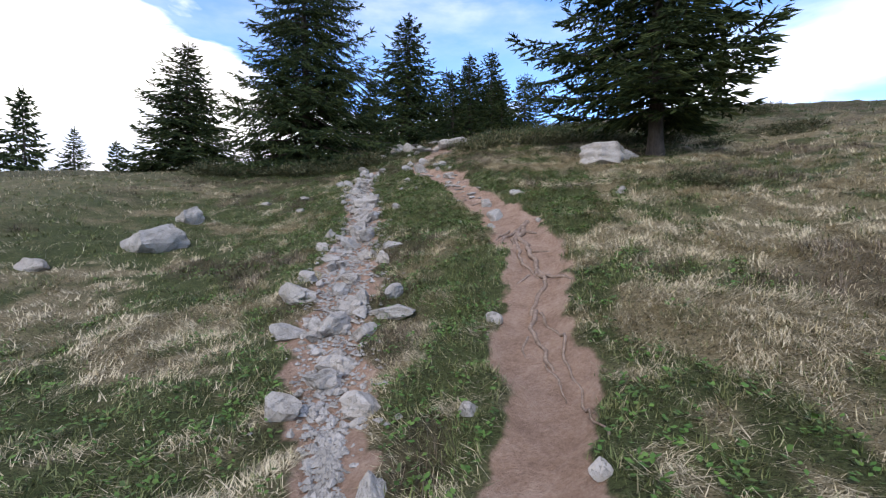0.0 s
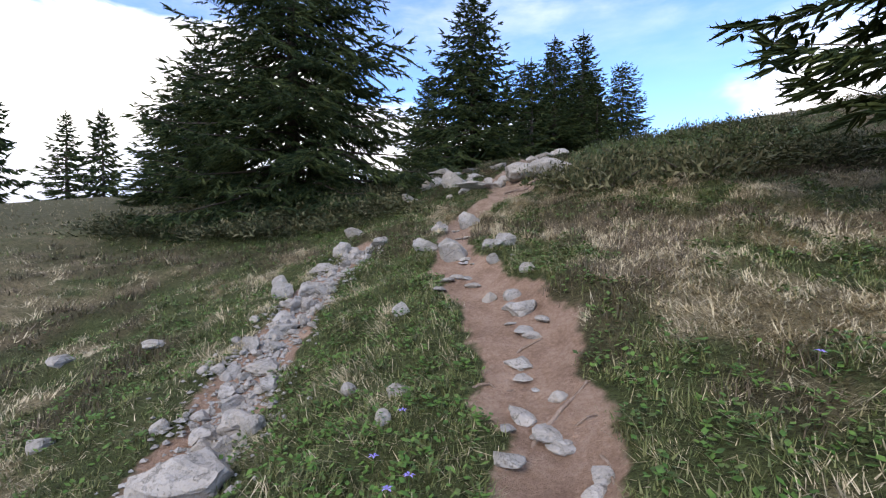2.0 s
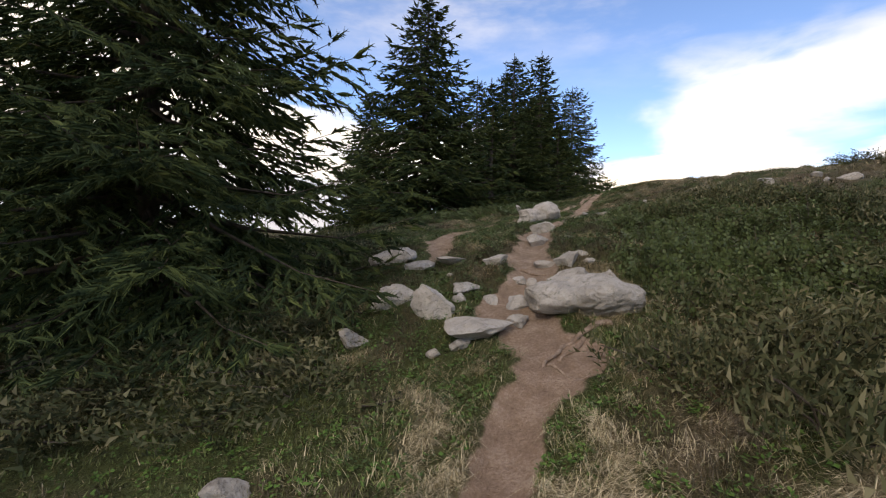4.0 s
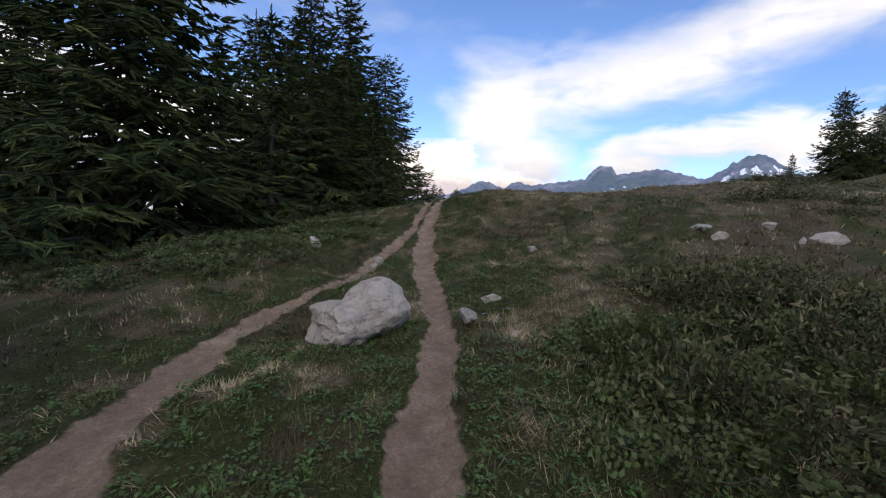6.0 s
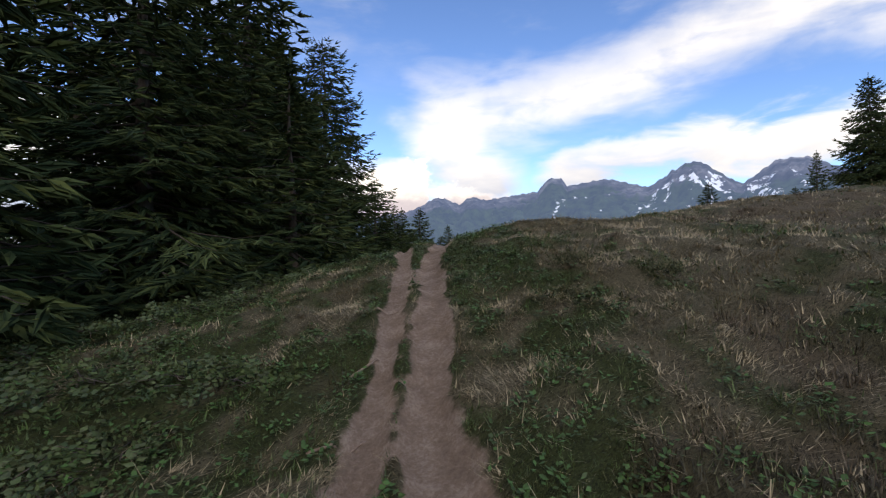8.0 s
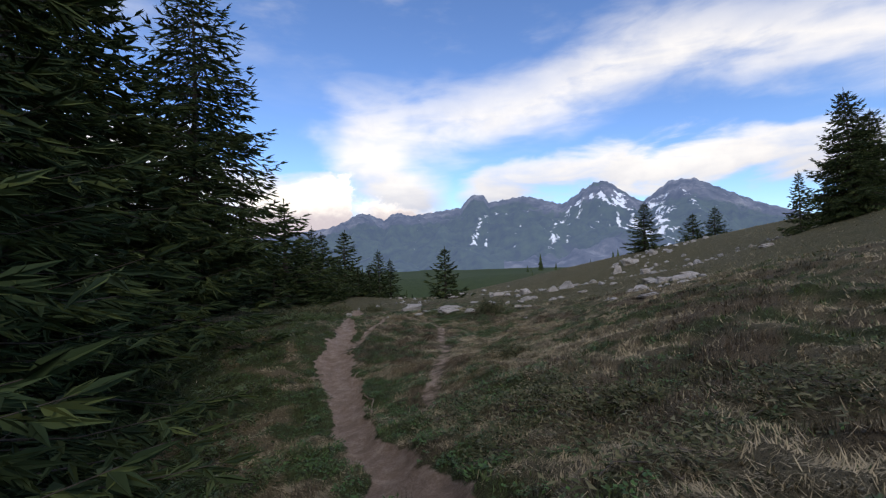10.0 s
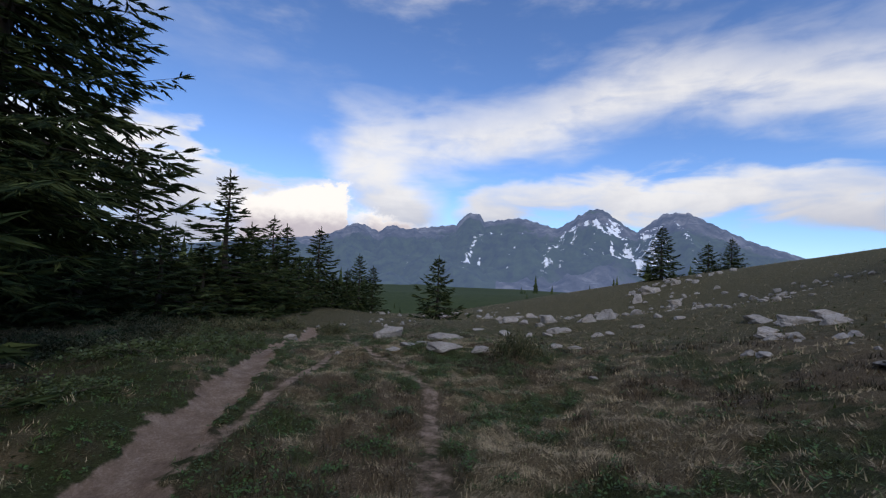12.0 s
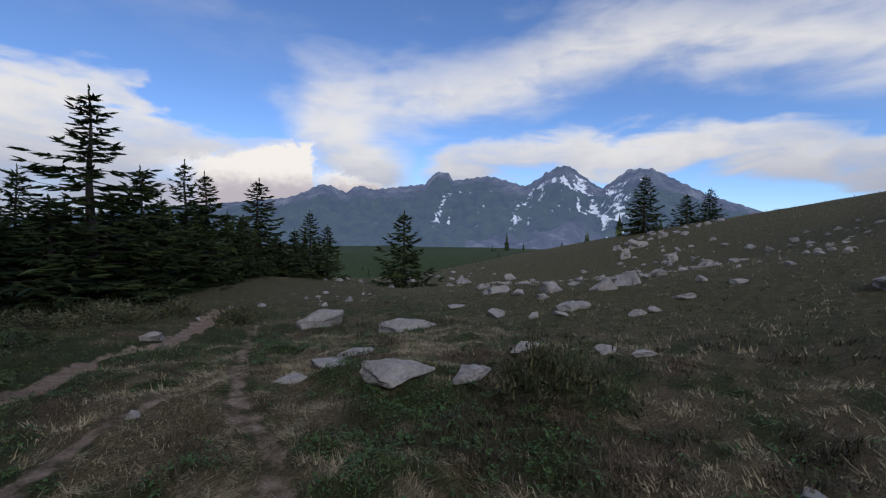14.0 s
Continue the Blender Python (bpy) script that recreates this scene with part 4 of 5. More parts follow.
ROCKS_ON_RIDGE = [(12.74, 33.57, 0.81, 0.6, 0.25), (13.32, 32.1, 0.77, 0.57, 0.14), (11.63, 30.9, 0.41, 0.31, 0.07), (11.26, 30.61, 0.44, 0.33, 0.06), (10.84, 30.52, 0.26, 0.2, 0.05), (11.41, 29.91, 0.54, 0.41, 0.08), (11.78, 29.56, 0.35, 0.26, 0.09), (13.32, 29.2, 0.23, 0.18, 0.08), (13.33, 28.87, 0.33, 0.15, 0.05), (14.92, 31.79, 0.34, 0.26, 0.13), (12.66, 29.69, 0.41, 0.18, 0.06), (15.13, 32.93, 0.36, 0.27, 0.05), (15.03, 31.2, 0.22, 0.16, 0.08), (15.48, 30.93, 0.39, 0.29, 0.06), (16.12, 31.01, 0.41, 0.31, 0.11), (10.61, 34.17, 0.3, 0.22, 0.1), (9.82, 30.41, 0.08, 0.06, 0.05), (16.14, 29.8, 0.22, 0.17, 0.06), (11.71, 27.53, 0.2, 0.12, 0.03)]
ROCKS_ON_SLOPE = [(16.61, 33, 0.77, 0.26), (17.27, 32.11, 0.62, 0.32), (15.86, 30.94, 0.51, 0.24), (17.79, 31.21, 0.72, 0.36), (18.39, 30.99, 0.74, 0.49), (38.07, 38.55, 1.82, 0.73), (32.87, 34.84, 1.3, 0.62), (28.51, 32.18, 0.88, 0.48), (20.48, 31.2, 0.51, 0.26), (18.78, 29.8, 0.41, 0.18), (17.33, 29.63, 0.5, 0.1), (15.9, 29.86, 0.41, 0.13), (32.32, 31.51, 0.88, 0.29), (30, 30.51, 0.74, 0.3), (21.93, 27.96, 0.37, 0.27), (35.19, 38.05, 1.34, 0.87), (40.76, 38.14, 1.07, 0.69), (16.37, 31.8, 0.34, 0.16), (16.61, 32.53, 0.44, 0.17), (18.36, 29.11, 0.42, 0.1), (17.63, 34.37, 0.45, 0.18), (16.69, 26.47, 0.81, 0.24), (12.3, 24.87, 0.56, 0.1), (14.2, 24.98, 0.59, 0.1), (22.63, 25.57, 0.74, 0.22), (14.81, 26.39, 0.59, 0.12)]
dice = random.Random(4)
for rows, group, label in ((ROCKS_AT_START, "rocks by the lower trail", PALE), (ROCKS_ON_RISE, "rocks on the rise", PALE), (ROCKS_OF_RUT, "rocks of the stony rut", PALE), (ROCKS_BELOW_STEP, "rocks below the step", PALE),
                           (ROCKS_AT_STEP, "rocks of the rocky step", "weathered pale limestone rock in the rocky trail step"), (ROCKS_PAST_STEP, "rocks past the step", "cracked pale limestone slab at the trail's edge"),
                           (ROCKS_ON_BEND, "rocks on the bend", "flat pale limestone slab trodden by walkers"), (ROCKS_IN_MEADOW, "rocks in the meadow", "whitish limestone rock lying in the meadow grass"),
                           (ROCKS_ON_RIDGE, "rocks on the ridge", "flat whitish limestone outcrop in the grass")):
    for x, y, w, d, h in rows:
        pool = WORN_SLABS if w > 0.18 else BLOCKS if w > 0.1 else CHIPS
        lay_rock(dice.choice(pool), x, y, w * 1.02, d * 1.05, h, dice.uniform(-25, 25) + (180 if dice.random() < 0.5 else 0), label, group, lean=dice.uniform(-6, 6), sink=0.42)
for x, y, w, h in ROCKS_ON_SLOPE:
    w *= 0.75
    lay_rock(dice.choice(BOULDERS if w > 0.6 else SLABS if h < 0.4 * w else BLOCKS), x, y + 0.32 * w, w, w * dice.uniform(0.65, 0.95), min(max(0.62 * h, 0.16 * w), 0.55 * w), dice.uniform(-40, 40), "pale limestone rubble block on the grassy slope", "rocks on the stony slope", lean=dice.uniform(-9, 9), sink=0.45)
lay_rock(DOMED, 0.31, 10.24, 0.84, 0.6, 0.23, 8, "broad domed limestone slab in the rocky trail step", "rocks of the rocky step", "boulder", 0.3)
lay_rock(WORN_SLABS[1], -3.28, 4.85, 0.84, 0.55, 0.30, -12, "cracked grey limestone block in the turf", "rocks by the lower trail", "boulder", 0.4)
lay_rock(KNOBBLY, 0.79, 14.62, 0.74, 0.55, 0.37, 8, "large whitish limestone boulder beside the dirt trail", "rocks in the meadow", "boulder", 0.25)
lay_rock(LAYERED, 2.33, 6.34, 0.78, 0.52, 0.27, 10, "layered grey limestone block under the broad spruce", "rocks by the lower trail", "boulder", 0.42)
for x, y, w, d, h in ((2.62, 6.5, 0.3, 0.25, 0.14), (2.9, 6.75, 0.2, 0.16, 0.1), (16.9, 26.6, 0.9, 0.5, 0.1), (17.6, 26.3, 0.8, 0.5, 0.12), (16.2, 26.0, 0.7, 0.4, 0.1), (17.3, 27.3, 0.9, 0.5, 0.14), (15.4, 26.7, 0.5, 0.3, 0.1)):
    lay_rock(dice.choice(WORN_SLABS), x, y, w, d, h, dice.uniform(-20, 20), "flat weathered limestone slab in the turf", "slabs in the turf", sink=0.4)

# loose stones of the stony trail
dice = random.Random(9)
for k in range(330):
    i = dice.randrange(1, len(STONY_TRAIL) - 1)
    (ax, ay, aw), (bx, by, bw), u = STONY_TRAIL[i], STONY_TRAIL[i + 1], dice.random()
    off = dice.gauss(0, 0.55)
    x, y = ax + u * (bx - ax) + off * aw, ay + u * (by - ay)
    w = dice.choice((0.03, 0.035, 0.04, 0.045, 0.05, 0.06, 0.07, 0.09, 0.12, 0.16)) * dice.uniform(0.8, 1.25)
    lay_rock(dice.choice(CHIPS if w < 0.08 else BLOCKS), x, y, w, w * dice.uniform(0.6, 0.95), w * dice.uniform(0.35, 0.7), dice.uniform(0, 360), "loose angular grey limestone in the stony rut", "stones of the stony trail",
             "stone", 0.2, dice.uniform(-20, 20))
def gravel():
    """Coarse grit filling the stony rut."""
    r, n = np.random.default_rng(3), 7000
    line = np.array(STONY_TRAIL)
    i, u = r.integers(0, len(line) - 1, n), r.random(n)
    x = line[i, 0] * (1 - u) + line[i + 1, 0] * u + r.normal(0, 0.6, n) * line[i, 2]
    y = line[i, 1] * (1 - u) + line[i + 1, 1] * u
    size = r.uniform(0.006, 0.02, n) * r.uniform(0.7, 1.5, n)
    a = r.random(n) * 6.283
    shape = np.array([(1, 0, 0), (0.2, 0.8, 0.1), (-0.9, 0.25, 0), (-0.1, -0.85, 0.05), (0.1, 0.05, 0.55), (0, 0, -0.4)])
    shape = shape[None] * r.uniform(0.7, 1.3, (n, 6, 3))
    c, s = np.cos(a)[:, None], np.sin(a)[:, None]
    px, py = shape[..., 0] * c - shape[..., 1] * s, shape[..., 0] * s + shape[..., 1] * c
    z = ground_height(x, y) + size * 0.15
    verts = np.stack([x[:, None] + px * size[:, None], y[:, None] + py * size[:, None], z[:, None] + shape[..., 2] * size[:, None]], -1).reshape(-1, 3)
    faces = np.array([(0, 1, 4), (1, 2, 4), (2, 3, 4), (3, 0, 4), (1, 0, 5), (2, 1, 5), (3, 2, 5), (0, 3, 5)])
    faces = (faces[None] + (np.arange(n) * 6)[:, None, None]).reshape(-1, 3)
    tagged(new("gravel", mesh_of("gravel", verts, faces, ROCK, flat=True)), "grey limestone grit in the stony rut", "gravel", kind="stuff")


gravel()

# stones of the main trail and rubble strewn over the slope
for k in range(48):
    i = dice.choice((6, 7, 8, 9, 10, 8, 9))
    (ax, ay, aw), (bx, by, bw), u = MAIN_TRAIL[i], MAIN_TRAIL[i + 1], dice.random()
    x, y = ax + u * (bx - ax) + dice.gauss(0, 0.5) * aw, ay + u * (by - ay)
    w = dice.uniform(0.03, 0.13)
    lay_rock(dice.choice(CHIPS), x, y, w, w * dice.uniform(0.6, 0.95), w * dice.uniform(0.14, 0.3), dice.uniform(0, 360), "flat pale stone trodden into the dirt trail", "stones of the dirt trail", "stone", 0.3, dice.uniform(-8, 8))
rubble = []
for cx, cy, spread, count, lo, hi in ((20.5, 32.3, 1.4, 30, 0.12, 0.42), (26.5, 32.5, 2.4, 34, 0.15, 0.5), (33, 35.5, 3.5, 34, 0.2, 0.65), (18.8, 34.6, 0.9, 16, 0.1, 0.36), (41, 39, 4, 24, 0.25, 0.8), (24, 28.2, 2.4, 18, 0.12, 0.4),
                                      (26.5, 46, 5, 26, 0.25, 1.0), (15, 26, 1.3, 14, 0.1, 0.4), (13.5, 35.5, 2.2, 14, 0.1, 0.35), (30, 28.5, 3, 18, 0.15, 0.5), (19, 47, 3.0, 14, 0.2, 0.7)):
    for k in range(int(count * 1.5)):
        x, y, w = dice.gauss(cx, spread * 0.7), dice.gauss(cy, spread * 0.4), 0.8 * dice.uniform(lo, hi) ** 1.3
        if k < 10:
            lay_rock(dice.choice(BLOCKS), x, y, w, w * dice.uniform(0.6, 1.0), w * dice.uniform(0.25, 0.5), dice.uniform(0, 360), "pale limestone rubble block on the grassy slope", "rubble on the slope", lean=dice.uniform(-12, 12))
            continue
        tall = w * dice.uniform(0.4, 0.8)
        m = pose(x, y, float(ground_height(x, y)) + 0.12 * tall, dice.uniform(-12, 12), 0, dice.uniform(0, 360)) @ Matrix.Diagonal((w, w * dice.uniform(0.6, 1.0), tall, 1))
        source = dice.choice(BLOCKS)
        co = np.array([m @ v.co for v in source.vertices])
        rubble.append((co, np.array([p.vertices[:] for p in source.polygons])))
tagged(new("rubble", mesh_of("rubble", *joined(rubble), ROCK, flat=True)), "pale limestone rubble strewn over the grassy slope", "rubble", kind="stuff")


# ---------------------------------------------------------------- roots on the trail
def root_mesh(way, radius, seed):
    """A root that winds along a few places on the ground, half sunk in it."""
    r, way = random.Random(seed), np.array(way, float)
    s = np.concatenate([[0], np.cumsum(np.linalg.norm(np.diff(way, axis=0), axis=1))])
    n = max(8, int(s[-1] / 0.03))
    u = np.linspace(0, s[-1], n + 1)
    x = np.interp(u, s, way[:, 0]) + 0.012 * np.sin(u * 17 + seed) + 0.006 * np.sin(u * 41 + 2 * seed)
    y = np.interp(u, s, way[:, 1]) + 0.010 * np.sin(u * 19 + 3 * seed)
    z = ground_height(x, y) + radius * (0.35 + 0.4 * np.sin(u * 13 + seed))
    z[0] -= radius * 2
    z[-1] -= radius * 2
    radius = radius * (1.15 if radius > 0.012 else 1.0)
    radii = radius * (1 - 0.55 * u / s[-1]) * np.array([r.uniform(0.8, 1.2) for _ in u])
    return mesh_of("root", *tube(np.stack([x, y, z], -1), radii, 7), ROOT)


def root_web(label, group, roots):
    web = tagged(new("tree_roots"), label, "roots", group)
    x0, y0 = roots[0][0][0]
    web.matrix_world = pose(x0, y0, float(ground_height(x0, y0)))
    inverse = web.matrix_world.inverted()
    for k, (way, radius) in enumerate(roots):
        ob = part("root", root_mesh(way, radius, k + int(x0 * 31) + 7), web)
        ob.matrix_parent_inverse = inverse


WORN = "worn bare spruce roots crossing the dirt trail"
root_web(WORN, "roots on the trail", [([(0.74, 3.95), (0.61, 3.52), (0.64, 3.2), (0.62, 2.89), (0.63, 2.72), (0.58, 2.55), (0.47, 2.35)], 0.022), ([(0.64, 3.8), (0.55, 3.22), (0.56, 2.94), (0.61, 2.75)], 0.016),
                                      ([(0.63, 3.83), (0.45, 3.59)], 0.012), ([(0.6, 2.9), (0.69, 2.66), (0.76, 2.5)], 0.014), ([(0.64, 3.22), (0.81, 3.11)], 0.008), ([(0.57, 2.84), (0.42, 2.70)], 0.010),
                                      ([(0.78, 4.0), (0.67, 3.86), (0.51, 3.66), (0.46, 3.5)], 0.018), ([(0.68, 3.85), (0.6, 3.69), (0.55, 3.4)], 0.018), ([(0.6, 3.9), (0.5, 3.73), (0.42, 3.55)], 0.012),
                                      ([(0.68, 3.74), (0.78, 3.54)], 0.014), ([(0.5, 2.4), (0.44, 2.1), (0.47, 1.8)], 0.014), ([(0.52, 2.35), (0.55, 2.05), (0.52, 1.7), (0.5, 1.3)], 0.009), ([(0.42, 2.15), (0.36, 1.95)], 0.009),
                                      ([(0.46, 1.9), (0.45, 1.6)], 0.007)])
root_web(WORN, "roots on the trail", [([(0.06, 5.51), (0.26, 5.49), (0.38, 5.6)], 0.011), ([(0.2, 5.3), (0.47, 5.18)], 0.012), ([(0.27, 5.23), (0.27, 5.04), (0.22, 4.86)], 0.012), ([(0.36, 5.03), (0.5, 5.03)], 0.007),
                                      ([(0.24, 4.8), (0.6, 4.89)], 0.012), ([(0.3, 5.45), (0.27, 5.32)], 0.008)])
root_web(WORN, "roots on the trail", [([(0.12, 5.97), (0.32, 6.2)], 0.009), ([(0.21, 6.0), (0.32, 6.03)], 0.006), ([(0.31, 5.95), (0.32, 5.78)], 0.008), ([(-0.1, 6.26), (0.08, 6.3)], 0.006), ([(0.06, 6.5), (0.2, 6.56)], 0.006)])
root_web("pale forked roots below the big rock slab", "roots on the trail", [([(0.4, 9.98), (0.07, 9.84), (-0.1, 9.65)], 0.020), ([(0.18, 9.87), (0.0, 9.67)], 0.014), ([(-0.08, 9.67), (0.13, 9.47)], 0.010), ([(0.26, 9.74), (0.26, 9.5)], 0.010)])
root_web("curved bare root on the trail", "roots on the trail", [([(-0.06, 11.1), (0.06, 10.96), (0.24, 10.93)], 0.016)])
STEPS = [(2.3, 18.15), (2.6, 18.62), (2.92, 19.15), (3.2, 19.62), (3.45, 20.1), (1.9, 17.4)]
root_web("thin roots stepping across the side trail", "roots on the side trail", [([(x - 0.11, y + 0.03), (x, y), (x + 0.12, y + 0.03)], 0.008) for x, y in STEPS])
root_web("thin roots beside the ridge trail", "roots on the ridge trail", [([(6.3, 25.1), (6.55, 25.5), (6.6, 25.9)], 0.012), ([(6.75, 26.4), (6.95, 26.7), (7.3, 26.9)], 0.010), ([(6.9, 26.9), (7.1, 27.3)], 0.009), ([(6.2, 24.9), (6.35, 24.8)], 0.009),
                                                                   ([(7.05, 27.0), (7.5, 27.2)], 0.008)])


# ---------------------------------------------------------------- low shrubs
def shrub_meshes(seed, count, size, leaf, mat, bump_up):
    """A low mat of sprigs, about 1 wide and 0.3 high, over bare twigs."""
    r = random.Random(seed)
    starts, ways, ups, sizes, wood = [], [], [], [], []
    lobes = [(r.gauss(0, 0.16), r.gauss(0, 0.16), r.uniform(0.22, 0.34), r.uniform(0.14, 0.3)) for _ in range(9)]
    while len(starts) < count:
        lx, ly, lr, lh = r.choice(lobes)
        d, a = lr * math.sqrt(r.random()), r.uniform(0, 2 * math.pi)
        x, y = lx + d * math.cos(a), ly + d * math.sin(a)
        z = lh * (1 - (d / lr) ** 2) * r.uniform(0.55, 1.0)
        out = np.array([math.cos(a) * d / lr, math.sin(a) * d / lr, bump_up]) + np.array([r.gauss(0, 0.45), r.gauss(0, 0.45), r.gauss(0, 0.25)])
        starts.append((x, y, z - 0.02)), ways.append(out), ups.append((r.gauss(0, 1), r.gauss(0, 1), 0.5)), sizes.append(size * r.uniform(0.6, 1.3))
    for k in range(9):
        lx, ly, lr, lh = r.choice(lobes)
        a = r.uniform(0, 2 * math.pi)
        wood.append(tube([(0.2 * lx, 0.2 * ly, -0.03), (lx * 0.7, ly * 0.7, lh * 0.4), (lx + lr * 0.6 * math.cos(a), ly + lr * 0.6 * math.sin(a), lh * 0.75)], (0.010, 0.007, 0.003), 4))
    return mesh_of("stalk", *joined(wood), BARK), mesh_of("foliage", *laid(leaf, starts, ways, ups, sizes), mat, flat=True)


def leaf_sprig(seed, leaves):
    r, v, f = random.Random(seed), [(0, 0.01, 0), (0, -0.01, 0), (1, 0, 0)], [(0, 1, 2)]
    for k in range(leaves):
        s, side, at = 0.25 + 0.75 * k / leaves, 1 if k % 2 else -1, len(v)
        w, l, up = 0.12, 0.30, r.uniform(-0.05, 0.18)
        v += [(s, 0, 0), (s + 0.16, side * w * 0.55, up * 0.5), (s + 0.12, side * l, up), (s - 0.06, side * w * 1.4, up * 0.6)]
        f += [(at, at + 1, at + 2), (at, at + 2, at + 3)]
    return np.array(v), np.array(f)


JUNIPERS = [shrub_meshes(s, 200, 0.22, shoot(5, 0.26, s), JUNIPER, 0.4) for s in (71, 72)]
BILBERRIES = [shrub_meshes(s, 135, 0.15, leaf_sprig(s, 4), BILBERRY, 0.8) for s in (81, 82)]


def plant_shrub(kind, x, y, width, height, label, group, turn):
    twigs, leaves = kind
    bush = new("juniper_shrub" if kind in JUNIPERS else "bilberry_shrub")
    bush.empty_display_size = 0.1
    bush.matrix_world = pose(x, y, float(ground_height(x, y)) - 0.02, 0, 0, turn) @ Matrix.Diagonal((width, width, height / 0.3, 1))
    tagged(bush, label, "shrub", group)
    part("stalk", twigs, bush)
    part("foliage", leaves, bush)


dice = random.Random(14)


def shrub_patch(kinds, cx, cy, rx, ry, count, width, height, label, group):
    for k in range(count):
        a, d = dice.uniform(0, 6.283), math.sqrt(dice.random())
        x, y = cx + rx * d * math.cos(a), cy + ry * d * math.sin(a)
        if float(bare(np.array([x]), np.array([y]))[0]) > 0.1:
            continue
        if any(np.min(along(line, np.array([x]), np.array([y])) - 1) * 0.2 < width * 0.3 for line in (MAIN_TRAIL, RIDGE_TRAIL, SIDE_TRAIL)):
            continue
        plant_shrub(dice.choice(kinds), x, y, width * dice.uniform(0.8, 1.3), height * dice.uniform(0.7, 1.2), label, group, dice.uniform(0, 360))


MAT = "dark low juniper mat spreading over the turf"
shrub_patch(JUNIPERS, -2.6, 10.0, 1.3, 0.9, 16, 0.9, 0.22, MAT, "junipers below the big spruce")
shrub_patch(JUNIPERS, -4.4, 10.6, 1.4, 1.3, 16, 1.0, 0.22, MAT, "junipers below the big spruce")
shrub_patch(JUNIPERS, -2.2, 11.6, 0.8, 1.6, 10, 0.8, 0.25, MAT, "junipers below the big spruce")
shrub_patch(JUNIPERS, 1.15, 9.4, 0.75, 0.75, 13, 0.8, 0.28, "rounded juniper mound covering the slope above the trail", "junipers above the trail")
shrub_patch(JUNIPERS, 2.6, 10.2, 1.2, 0.9, 14, 0.9, 0.22, "rounded juniper mound covering the slope above the trail", "junipers above the trail")
shrub_patch(BILBERRIES, 1.7, 10.6, 0.8, 1.1, 46, 0.6, 0.22, "leafy green bilberry shrub on the bank", "bilberries on the bank")
shrub_patch(BILBERRIES, 2.7, 12.3, 1.4, 1.6, 70, 0.65, 0.20, "leafy green bilberry shrub on the bank", "bilberries on the bank")
shrub_patch(JUNIPERS, -3.2, 14.2, 1.5, 1.6, 20, 0.9, 0.26, MAT, "junipers in the meadow")
shrub_patch(BILBERRIES, -1.6, 12.6, 0.6, 0.9, 10, 0.5, 0.14, "leafy green bilberry shrub in the meadow", "bilberries in the meadow")
shrub_patch(BILBERRIES, -1.0, 17.3, 1.8, 1.2, 26, 0.6, 0.15, "leafy green bilberry shrub in the meadow", "bilberries in the meadow")
shrub_patch(BILBERRIES, 0.5, 19.0, 1.5, 1.5, 46, 0.65, 0.12, "leafy green bilberry shrub in the meadow", "bilberries in the meadow")
shrub_patch(BILBERRIES, 2.0, 21.6, 1.3, 1.4, 34, 0.65, 0.12, "leafy green bilberry shrub in the meadow", "bilberries in the meadow")
shrub_patch(BILBERRIES, 4.0, 25.6, 1.2, 1.6, 30, 0.7, 0.13, "dark bilberry shrub under the spruces", "bilberries under the spruces")
shrub_patch(JUNIPERS, 6.5, 22.5, 1.2, 1.2, 12, 0.6, 0.09, "flat brownish juniper in the dry grass", "junipers on the ridge")
shrub_patch(JUNIPERS, 3.3, 12.9, 1.2, 1.1, 18, 0.8, 0.26, "brownish juniper among the bilberries on the bank", "junipers on the bank")
shrub_patch(JUNIPERS, 4.1, 18.5, 0.4, 0.3, 3, 0.4, 0.10, "brownish low juniper in the dry grass", "junipers in the meadow")
shrub_patch(JUNIPERS, 2.35, 4.1, 0.35, 0.2, 3, 0.5, 0.13, "brownish low juniper in the dry grass", "junipers on the slope")
shrub_patch(BILBERRIES, 5.4, 28.8, 1.6, 2.4, 40, 0.7, 0.15, "dark bilberry shrub under the spruces", "bilberries under the spruces")
shrub_patch(JUNIPERS, 7.6, 34.2, 1.6, 1.4, 14, 0.8, 0.2, "dark bilberry and juniper under the spruces", "junipers under the spruces")
shrub_patch(JUNIPERS, 9.5, 36.8, 2.2, 1.2, 16, 0.9, 0.26, "dark juniper beside the ridge trail", "junipers on the ridge")
shrub_patch(BILBERRIES, 8.0, 33.0, 1.6, 2.6, 26, 0.8, 0.16, "dark bilberry shrub under the spruces", "bilberries under the spruces")
plant_shrub(JUNIPERS[0], 11.85, 28.85, 0.62, 0.36, "round brown-green juniper bush on the ridge", "junipers on the ridge", 20)
plant_shrub(JUNIPERS[1], 12.05, 29.05, 0.55, 0.30, "round brown-green juniper bush on the ridge", "junipers on the ridge", 140)
shrub_patch(JUNIPERS, 8.5, 24.9, 0.6, 0.35, 5, 0.5, 0.09, "flat brownish juniper in the dry grass", "junipers on the ridge")
shrub_patch(JUNIPERS, 11.7, 34.6, 0.7, 0.5, 5, 0.5, 0.22, "dark juniper beside the ridge trail", "junipers on the ridge")
shrub_patch(JUNIPERS, 13, 18.5, 3.0, 2.0, 10, 0.9, 0.2, "low juniper on the grassy slope", "junipers on the slope")
shrub_patch(JUNIPERS, 7.5, 13.5, 2.0, 2.5, 14, 0.8, 0.18, "low juniper on the grassy slope", "junipers on the slope")
shrub_patch(JUNIPERS, 5.0, 9.0, 2.2, 1.6, 14, 0.8, 0.18, "low juniper on the grassy slope", "junipers on the slope")


